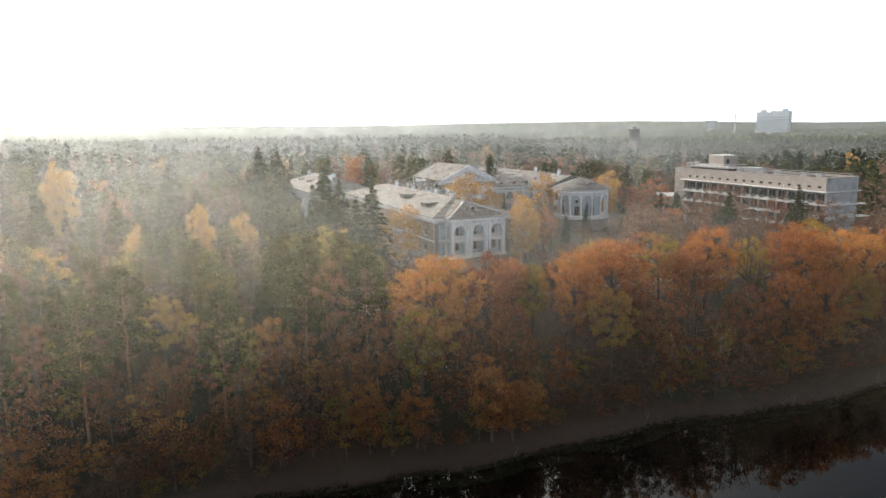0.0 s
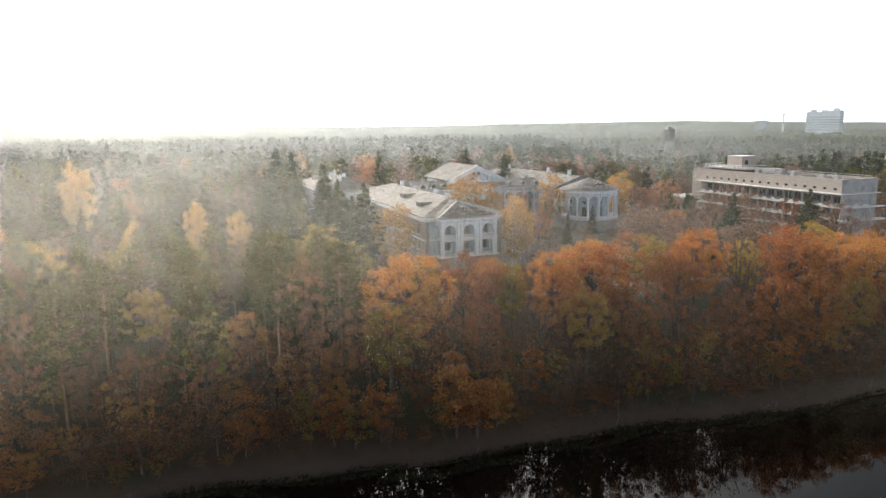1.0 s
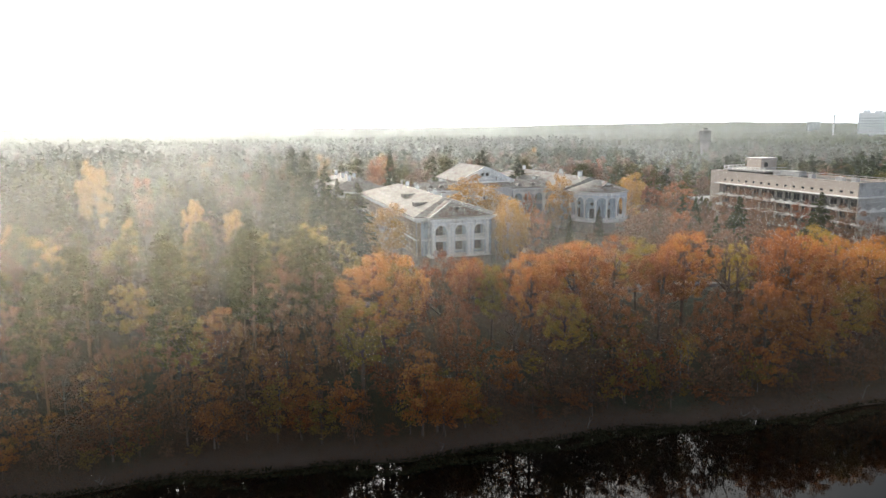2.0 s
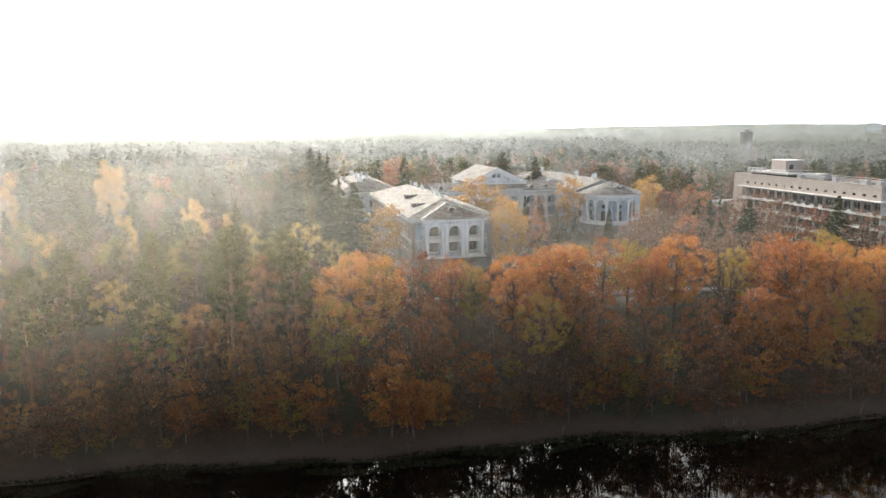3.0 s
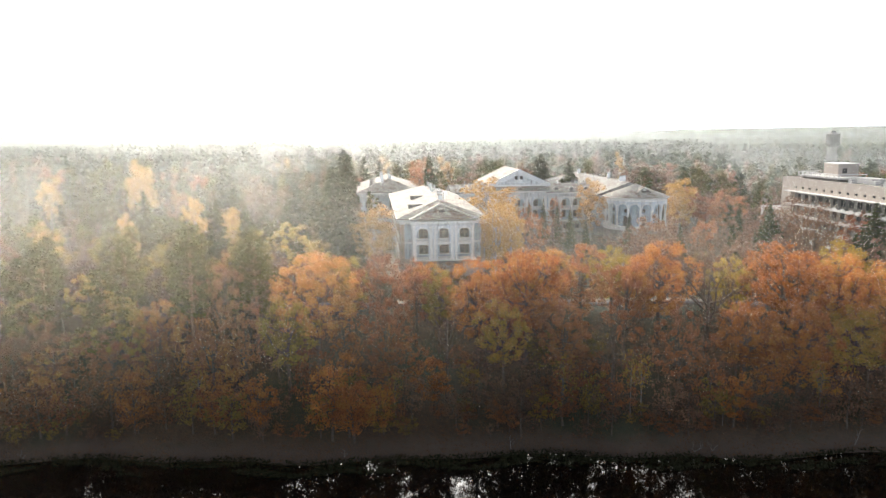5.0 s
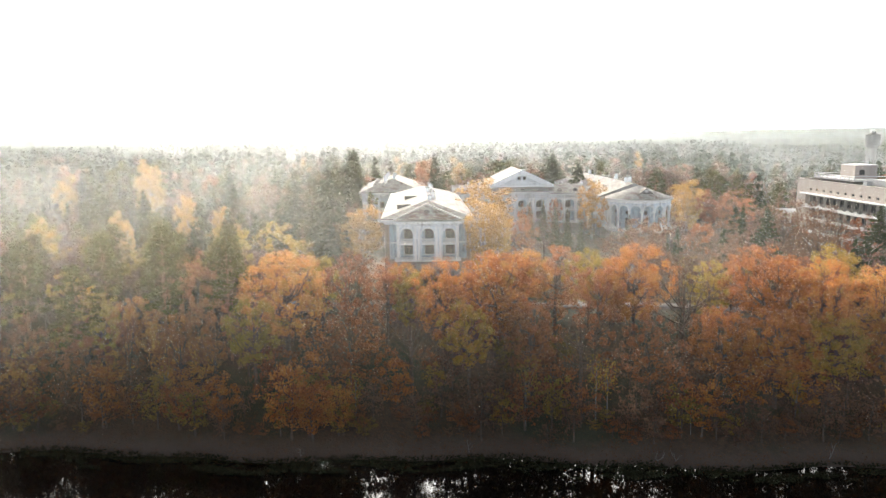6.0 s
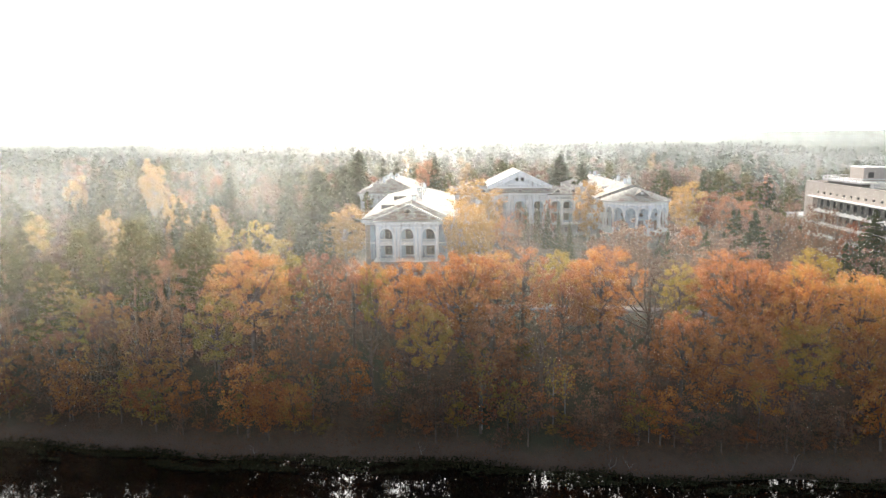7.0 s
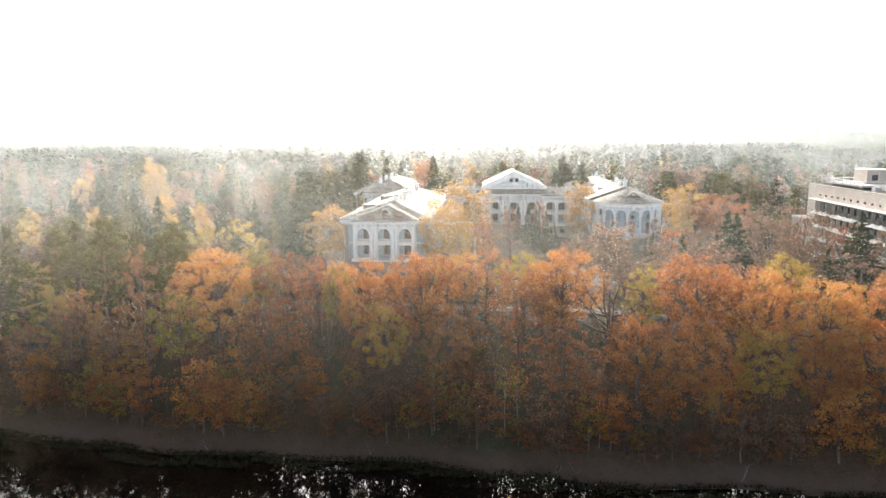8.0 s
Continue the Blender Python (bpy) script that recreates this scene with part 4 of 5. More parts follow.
# low annex at the hotel's end
annex = thing("annex_building", pose(79.8, 236.3, 11.0, 0, 0, -65.8), "low pale concrete annex with a flat roof and fins", "building")
part("body", boxes((-16.0, -0.3, 3.0, 12.0, -2.0, 9.4)), annex, mat=CONCRETE, bevel=0.04)
part("roof_slab", boxes((-16.4, -0.3, 2.6, 12.4, 9.404, 9.8)), annex, mat=RAIL_WHITE)
for k in range(5):
    part("fin", boxes((-15 + k * 3.4, -14.6 + k * 3.4, 2.3, 2.997, -2.0, 9.35)), annex, mat=RAIL_WHITE)
    part("window", boxes((-14.2 + k * 3.4, -12.2 + k * 3.4, 2.96, 2.998, 4.5, 7.5)), annex, mat=GLASS)

# ---- distance: high-rise block, water tower, mast ----
tower = thing("apartment_tower", pose(446, 938, 16.3, 0, 0, -58), "pale high-rise apartment block far behind the woods", "building")
for x0, x1, h in ((-23, -8, 43), (-8, 8, 42), (8, 23, 44)):
    w = part("wall", boxes((x0 + 0.02, x1 - 0.02, -4, 4, 0, h)), tower, mat=FAR_PALE)
    part("roof_house", boxes((x0 + 5, x1 - 5, -3, 3, h + 0.01, h + 3)), tower, mat=FAR_PALE)
tw = bm_mesh("window", boxes((0, 2.6, -0.25, 0.05, 0, 1.5)), FAR_GLASS)
for i in range(13):
    for k in range(8):
        part("window", tw, tower, pose(-22.4 + 3.5 * i, -4, 12 + 3.3 * k))
for i in range(2):
    for k in range(8):
        part("window", tw, tower, pose(23, -3.2 + 3.6 * i, 12 + 3.3 * k, 0, 0, 90))
wt = thing("water_tower", pose(138.5, 503, 16.3), "grey water tower rising above the pine woods", "tower")
bm = bmesh.new()
rod(bm, 0, 0, 0, 18, 2.6, 2.6, 16)
part("shaft", bm, wt, mat=INFILL)
bm = bmesh.new()
rod(bm, 0, 0, 17.5, 19.5, 2.7, 4.1, 18)
rod(bm, 0, 0, 19.5, 25.6, 4.1, 4.1, 18)
rod(bm, 0, 0, 25.6, 26.6, 4.3, 1.0, 18)
part("tank", bm, wt, mat=INFILL)
part("roof_rim", boxes((-1.2, 1.2, -1.2, 1.2, 26.5, 27.6)), wt, mat=STONE)
ms = thing("mast", pose(402, 957, 16.3), "slender white mast above the far woods", "mast")
bm = bmesh.new()
rod(bm, 0, 0, 0, 40, 1.3, 0.7, 8)
part("pole", bm, ms, mat=FAR_PALE)
part("head", boxes((-2.4, 2.4, -0.6, 0.6, 39, 40.5)), ms, mat=FAR_PALE)
fb = thing("apartment_block", pose(560, 1450, 16.3, 0, 0, -20), "grey low apartment block on the wooded horizon", "building")
part("wall", boxes((-11, 11, -6, 6, 0, 33)), fb, mat=FAR_GLASS)
part("roof", boxes((-11.5, 11.5, -6.5, 6.5, 33.01, 34)), fb, mat=FAR_PALE)

# ---- trees ----
def tube(verts, faces, pts, radii, sides=5):
    base = len(verts)
    for i, (p, r) in enumerate(zip(pts, radii)):
        d = (pts[min(i + 1, len(pts) - 1)] - pts[max(i - 1, 0)]).normalized()
        a = d.orthogonal().normalized()
        b = d.cross(a)
        for k in range(sides):
            t = k * math.tau / sides
            verts.append(p + a * (r * math.cos(t)) + b * (r * math.sin(t)))
    for i in range(len(pts) - 1):
        for k in range(sides):
            j = (k + 1) % sides
            faces.append((base + i * sides + k, base + i * sides + j, base + (i + 1) * sides + j, base + (i + 1) * sides + k))


def limb(verts, faces, a, b, r0, r1, rnd, sag=0.12, sides=3):
    a, b = Vector(a), Vector(b)
    d = b - a
    m1 = a + d * 0.35 + Vector((rnd.uniform(-1, 1), rnd.uniform(-1, 1), -0.6)) * d.length * sag
    m2 = a + d * 0.7 + Vector((rnd.uniform(-1, 1), rnd.uniform(-1, 1), -0.2)) * d.length * sag * 0.7
    tube(verts, faces, [a, m1, m2, b], [r0, r0 * 0.75, (r0 + r1) / 2.4, r1], sides)
    return [a, m1, m2, b]


def blades(centres, long, wide, rng, flat=0.0, axis=None, out=None):
    """Rhombic leaf clumps round the centres, turned at random; flat > 0 lays them down, out gives the way they face."""
    n = len(centres)
    a = rng.normal(size=(n, 3)) if axis is None else axis + 0.35 * rng.normal(size=(n, 3))
    a[:, 2] *= 1 - flat
    a /= np.linalg.norm(a, axis=1)[:, None]
    if out is not None:
        a -= 0.55 * out * (a * out).sum(1)[:, None] / np.maximum((out * out).sum(1)[:, None], 1e-6)
        a /= np.maximum(np.linalg.norm(a, axis=1)[:, None], 1e-6)
    b = rng.normal(size=(n, 3)) if out is None else np.cross(a, out / np.maximum(np.linalg.norm(out, axis=1)[:, None], 1e-6)) + 0.6 * rng.normal(size=(n, 3))
    b[:, 2] *= 1 - flat
    b -= a * (a * b).sum(1)[:, None]
    b /= np.linalg.norm(b, axis=1)[:, None]
    k = rng.uniform(0.7, 1.35, (n, 1))
    fold = np.cross(a, b) * wide * 0.25 * k
    a, b = a * long * 0.5 * k, b * wide * 0.5 * k
    return np.stack([centres - a, centres + b + fold, centres + a, centres - b + fold], 1)


def broadleaf(seed, H, R, base, clusters, per, size, spread_=1.0, twigs=True, lean=0.0, squash=0.75, shell=0.72, puff=0.30, stout=1.0):
    """Trunk and crown of a broad-leaved tree of height H, crown radius R, crown foot at base * H."""
    rnd, rng_ = random.Random(seed), np.random.default_rng(seed)
    v, f = [], []
    r0 = H * 0.018 * stout
    top = Vector((lean * H, rnd.uniform(-0.03, 0.03) * H, H * 0.80))
    fork = Vector((lean * H * 0.35, rnd.uniform(-0.02, 0.02) * H, H * (base + 0.08)))
    tube(v, f, [Vector((0, 0, -0.8)), Vector((0, 0, 0.4)), fork * 0.55, fork, (fork + top) / 2, top], [r0 * 1.5, r0 * 1.1, r0, r0 * 0.85, r0 * 0.55, r0 * 0.15], 7)
    cz, hz = H * (1 + base) / 2, H * (1 - base) / 2
    lobes = [(rnd.uniform(0, math.tau), rnd.uniform(-0.5, 0.9), rnd.uniform(0.15, 0.35)) for _ in range(7)]
    tips, cen = [], []
    for k in range(clusters):
        t = math.acos(1 - 2 * (k + 0.5) / clusters)
        ph = k * 2.399 + rnd.uniform(-0.4, 0.4)
        q = shell + rnd.uniform(-0.10, 0.12)
        for la, lz, lw in lobes:
            q += lw * max(0.0, math.cos(ph - la)) ** 6 * max(0.0, 1 - abs(math.cos(t) - lz))
        if k % 3 == 0:
            q *= rnd.uniform(0.45, 0.75)
        x, y, z = math.sin(t) * math.cos(ph) * R * q, math.sin(t) * math.sin(ph) * R * q, math.cos(t) * hz * min(q, 1.0)
        p = Vector((x + lean * H * 0.7, y, cz + z))
        cen.append(p)
        tips.append(p)
    mains = []
    for k in range(0, clusters, 4):
        h = rnd.uniform(0.05, 0.85)
        start = fork.lerp(top, h * 0.75)
        if start.z > cen[k].z:
            start = fork.lerp(top, 0.05)
        mains.append(limb(v, f, start, cen[k], r0 * 0.46, r0 * 0.09, rnd))
    for k in range(clusters):
        if k % 4 and twigs:
            lm = min(mains, key=lambda m: (m[2] - cen[k]).length)
            limb(v, f, lm[2], cen[k], r0 * 0.14, r0 * 0.04, rnd, 0.1, 3)
    quads = []
    cr = R * puff * spread_
    for k in range(clusters):
        m = int(per * rnd.uniform(0.6, 1.35))
        g = rng_.normal(size=(m, 3))
        g /= np.maximum(np.linalg.norm(g, axis=1)[:, None], 1e-6)
        g *= (rng_.uniform(0.15, 1.0, (m, 1)) ** 0.5) * cr * rnd.uniform(0.7, 1.25)
        g[:, 2] *= squash
        quads.append(blades(np.array(cen[k]) + g, size, size * 0.7, rng_, out=g / cr + 0.5 * np.array((cen[k].x / R, cen[k].y / R, (cen[k].z - cz) / hz))))
    return (v, f), np.concatenate(quads)


def spruce(seed, H, R, whorls, per, size, gap=0.06):
    rnd, rng_ = random.Random(seed), np.random.default_rng(seed)
    v, f = [], []
    tube(v, f, [Vector((0, 0, -0.8)), Vector((0, 0, H * 0.5)), Vector((0, 0, H * 0.97))], [H * 0.014, H * 0.009, 0.03], 6)
    quads = []
    for w in range(whorls):
        t = w / (whorls - 1)
        z0 = H * (gap + (0.985 - gap) * t)
        r = R * (1 - t) ** 0.8 * rnd.uniform(0.9, 1.08) + 0.15
        nb = max(4, int(per * (1 - 0.55 * t)))
        for k in range(nb):
            ph = rnd.uniform(0, math.tau)
            z = min(H * 0.985, max(0.5, z0 + rnd.uniform(-0.6, 0.6) * H / whorls))
            L = r * rnd.uniform(0.7, 1.12)
            droop = -0.30 * L * (1 - t) + 0.10 * L * t
            d = Vector((math.cos(ph), math.sin(ph), 0))
            tip = Vector((0, 0, z)) + d * L + Vector((0, 0, droop))
            if k % 3 == 0:
                tube(v, f, [Vector((0, 0, z)), tip], [0.05 + 0.004 * H * (1 - t), 0.015], 3)
            n = max(2, int(L / (size * 0.35)))
            s = rng_.uniform(0.12, 1.0, n)
            c = np.array([0, 0, z]) + np.outer(s, np.array(d) * L) + np.outer(s ** 1.4, [0, 0, droop])
            side = np.array([-d.y, d.x, 0])
            c += np.outer(rng_.normal(0, 0.22, n) * L * (1.1 - s), side) - np.outer(np.abs(rng_.normal(0, 0.10, n)), [0, 0, 1.0])
            ax = np.tile(np.array(d) * 0.8 + np.array([0, 0, -0.35]), (n, 1)) + np.outer(rng_.normal(0, 0.7, n), side)
            quads.append(blades(c, size * 1.15, size * 0.75, rng_, 0.3, ax, np.tile(np.array(d) * 0.5 + np.array([0, 0, 0.8]), (n, 1))))
    return (v, f), np.concatenate(quads)


def pine(seed, H, R, clusters, per, size):
    """A tall pine: bare orange stem, crown of flat needle pads in the upper half."""
    rnd, rng_ = random.Random(seed), np.random.default_rng(seed)
    v, f = [], []
    bend = rnd.uniform(-0.03, 0.03) * H
    top = Vector((bend, -bend * 0.5, H * 0.96))
    tube(v, f, [Vector((0, 0, -0.8)), Vector((bend * 0.2, 0, H * 0.3)), Vector((bend * 0.7, -bend * 0.2, H * 0.65)), top], [H * 0.013, H * 0.0105, H * 0.008, 0.05], 7)
    quads = []
    for k in range(clusters):
        t = (k + rnd.uniform(0, 1)) / clusters
        z = H * (0.40 + 0.58 * t)
        r = R * max(0.12, math.sin(min(1.0, 0.3 + 0.7 * t) * math.pi)) ** 0.7 * rnd.uniform(0.35, 1.0)
        ph = k * 2.399 + rnd.uniform(-0.5, 0.5)
        c = Vector((bend * t + r * math.cos(ph), r * math.sin(ph), z + 0.12 * r))
        limb(v, f, Vector((bend * t * 0.9, -bend * t * 0.4, z - 0.35 * r)), c, 0.09, 0.03, rnd, 0.08, 3)
        m = int(per * rnd.uniform(0.7, 1.3))
        g = rng_.normal(size=(m, 3))
        g /= np.linalg.norm(g, axis=1)[:, None]
        g *= (rng_.uniform(0.1, 1, (m, 1)) ** 0.5) * R * 0.29 * rnd.uniform(0.75, 1.25)
        g[:, 2] *= 0.45
        ax = g / np.maximum(np.linalg.norm(g, axis=1)[:, None], 1e-6) + np.array([0, 0, 0.5])
        quads.append(blades(np.array(c) + g, size, size * 0.5, rng_, 0.0, ax, g + np.array([c.x * 0.2, c.y * 0.2, R * 0.2])))
    return (v, f), np.concatenate(quads)


KINDS = {}


def kind(name, builder, trunk_mat, leaf_mat, label, category, object_name, variants, height):
    """Parts of every variant of a kind, made once; each has its own crown."""
    made = []
    for i in range(variants):
        (v, f), q = builder(i)
        made.append((mesh_of("trunk", v, f, trunk_mat, True), quads_mesh("crown", q, leaf_mat)))
    KINDS[name] = (made, height, label, category, object_name, {})


kind("oak", lambda i: broadleaf(11 + i, 20, 6.4, 0.32, 104, 112, 0.30, shell=0.86, puff=0.19, squash=0.85, stout=1.15), BARK, ORANGE, "tall oak with dense orange autumn leaves on the bank", "tree", "oak_tree", 4, 20)
kind("olive", lambda i: broadleaf(31 + i, 20, 5.8, 0.30, 88, 100, 0.30, shell=0.84, puff=0.20, squash=0.85, stout=1.1), BARK, OLIVE, "broad tree with yellow-green leaves turning orange", "tree", "lime_tree", 3, 20)
kind("rust", lambda i: broadleaf(51 + i, 18, 5.2, 0.24, 66, 72, 0.31, shell=0.84, puff=0.21, squash=0.85, stout=1.1), BARK, RUST, "maple with rust-red autumn leaves", "tree", "maple_tree", 3, 18)
kind("bare", lambda i: broadleaf(71 + i, 19, 6.0, 0.28, 60, 16, 0.30, 0.9, shell=0.86, puff=0.24, stout=1.35), BARK, BROWN, "half-bare brown tree with open spreading limbs", "tree", "bare_tree", 3, 19)
kind("brown", lambda i: broadleaf(81 + i, 17, 5.2, 0.18, 60, 56, 0.32, shell=0.82, puff=0.23, squash=0.9, stout=1.1), BARK, BROWN, "brown-leaved park tree with a dense twiggy crown", "tree", "hornbeam_tree", 2, 17)
kind("yellow", lambda i: broadleaf(91 + i, 18, 3.8, 0.12, 60, 84, 0.38, 1.2, squash=1.05, shell=0.8, puff=0.26), BIRCH_BARK, YELLOW, "slender birch with golden yellow leaves", "tree", "birch_tree", 3, 18)
kind("pine", lambda i: pine(111 + i, 23, 4.7, 44, 50, 0.58), PINE_BARK, PINE, "tall green pine with a bare orange stem", "tree", "pine_tree", 4, 23)
kind("spruce", lambda i: spruce(131 + i, 20, 6.3, 34, 15, 0.7), BARK, SPRUCE, "dark conical spruce with drooping branches", "tree", "spruce_tree", 4, 20)
kind("shrub", lambda i: broadleaf(151 + i, 8, 3.4, 0.10, 26, 28, 0.38, twigs=False), BARK, THICKET, "small rust-brown tree on the lake bank", "tree", "young_tree", 3, 8)
kind("shrub_olive", lambda i: broadleaf(161 + i, 8, 3.2, 0.10, 26, 28, 0.38, twigs=False), BARK, THICKET_OLIVE, "small olive-brown tree on the lake bank", "tree", "young_tree", 3, 8)
kind("shrub_orange", lambda i: broadleaf(171 + i, 9, 3.3, 0.12, 36, 52, 0.32, lean=-0.05, twigs=False), BARK, ORANGE, "small bright orange tree on the lake bank", "tree", "young_tree", 2, 9)
kind("shrub_brown", lambda i: broadleaf(181 + i, 8, 3.4, 0.08, 26, 18, 0.40), BARK, BROWN, "half-bare brown bush on the wooded bank", "bush", "bush", 3, 8)
kind("thin_birch", lambda i: broadleaf(191 + i, 12, 2.4, 0.35, 26, 12, 0.3, 1.2, squash=1.2, stout=0.62), GREY_BARK, OLIVE, "thin pale-stemmed birch with sparse dry leaves", "tree", "birch_tree", 2, 12)
# plainer crowns for the trees that stay farther off
kind("mid_rust", lambda i: broadleaf(211 + i, 17, 5.0, 0.25, 26, 34, 0.8, twigs=False), BARK, RUST, "rust-red autumn tree in the park", "tree", "maple_tree", 2, 17)
kind("mid_orange", lambda i: broadleaf(221 + i, 17, 5.0, 0.25, 26, 34, 0.8, twigs=False), BARK, ORANGE, "orange autumn tree in the park", "tree", "oak_tree", 2, 17)
kind("mid_yellow", lambda i: broadleaf(231 + i, 17, 3.6, 0.2, 24, 34, 0.7, 1.1, squash=1.1, twigs=False), BIRCH_BARK, YELLOW, "golden birch in the park", "tree", "birch_tree", 2, 17)
kind("mid_brown", lambda i: broadleaf(241 + i, 16, 5.0, 0.22, 30, 20, 0.7, twigs=False), BARK, BROWN, "thinning brown tree in the park", "tree", "bare_tree", 2, 16)
kind("mid_olive", lambda i: broadleaf(271 + i, 16, 5.0, 0.2, 28, 34, 0.72, twigs=False), BARK, OLIVE, "yellow-green tree in the mixed woods", "tree", "lime_tree", 2, 16)
kind("mid_pine", lambda i: pine(251 + i, 22, 4.2, 24, 22, 1.2), PINE_BARK, PINE, "green pine in the park woods", "tree", "pine_tree", 3, 22)
kind("mid_spruce", lambda i: spruce(261 + i, 20, 5.2, 17, 7, 1.4), BARK, SPRUCE, "dark spruce in the park woods", "tree", "spruce_tree", 3, 20)

tree_count = 0
PLANTED = []


def plant(kind_, x, y, top=None, width=1.0, height=None, which=None):
    """A tree of a kind at a spot, rooted in the ground, reaching the height given."""
    global tree_count
    made, h0, label, category, oname, first = KINDS[kind_]
    i = (tree_count if which is None else which) % len(made)
    turn = (tree_count * 137.5) % 360
    tree_count += 1
    z = float(ground_z(x, y))
    h = height if height else (top - z if top else h0)
    s = h / h0
    m = Matrix.LocRotScale((x, y, z), Euler((0, 0, radians(turn))), (s * width, s * width, s))
    PLANTED.append((x, y))
    root = new(oname)
    root.matrix_basis = m
    tagged(root, label, category, kind_.replace("_", " ") + " trees")
    for nm, me in zip(("trunk", "crown"), made[i]):
        part(nm, me, root)
    return root


def footprint(x, y):
    """True where a building or the open lawn stands."""
    dx, dy = x + 2.3, y - 136.6
    u, v = dx * 0.9026 + dy * 0.4305, -dx * 0.4305 + dy * 0.9026
    for a, b, c, d in ((-4, 23, -6, 64), (15, 63, 50, 82), (53, 81, 26, 108), (-14, 14, 56, 105), (23, 62, 18, 50)):
        if a < u < b and c < v < d:
            return True
    dx, dy = x - 79.8, y - 236.3
    u, v = dx * 0.41 - dy * 0.912, dx * 0.912 + dy * 0.41
    return -20 < u < 62 and -7 < v < 19


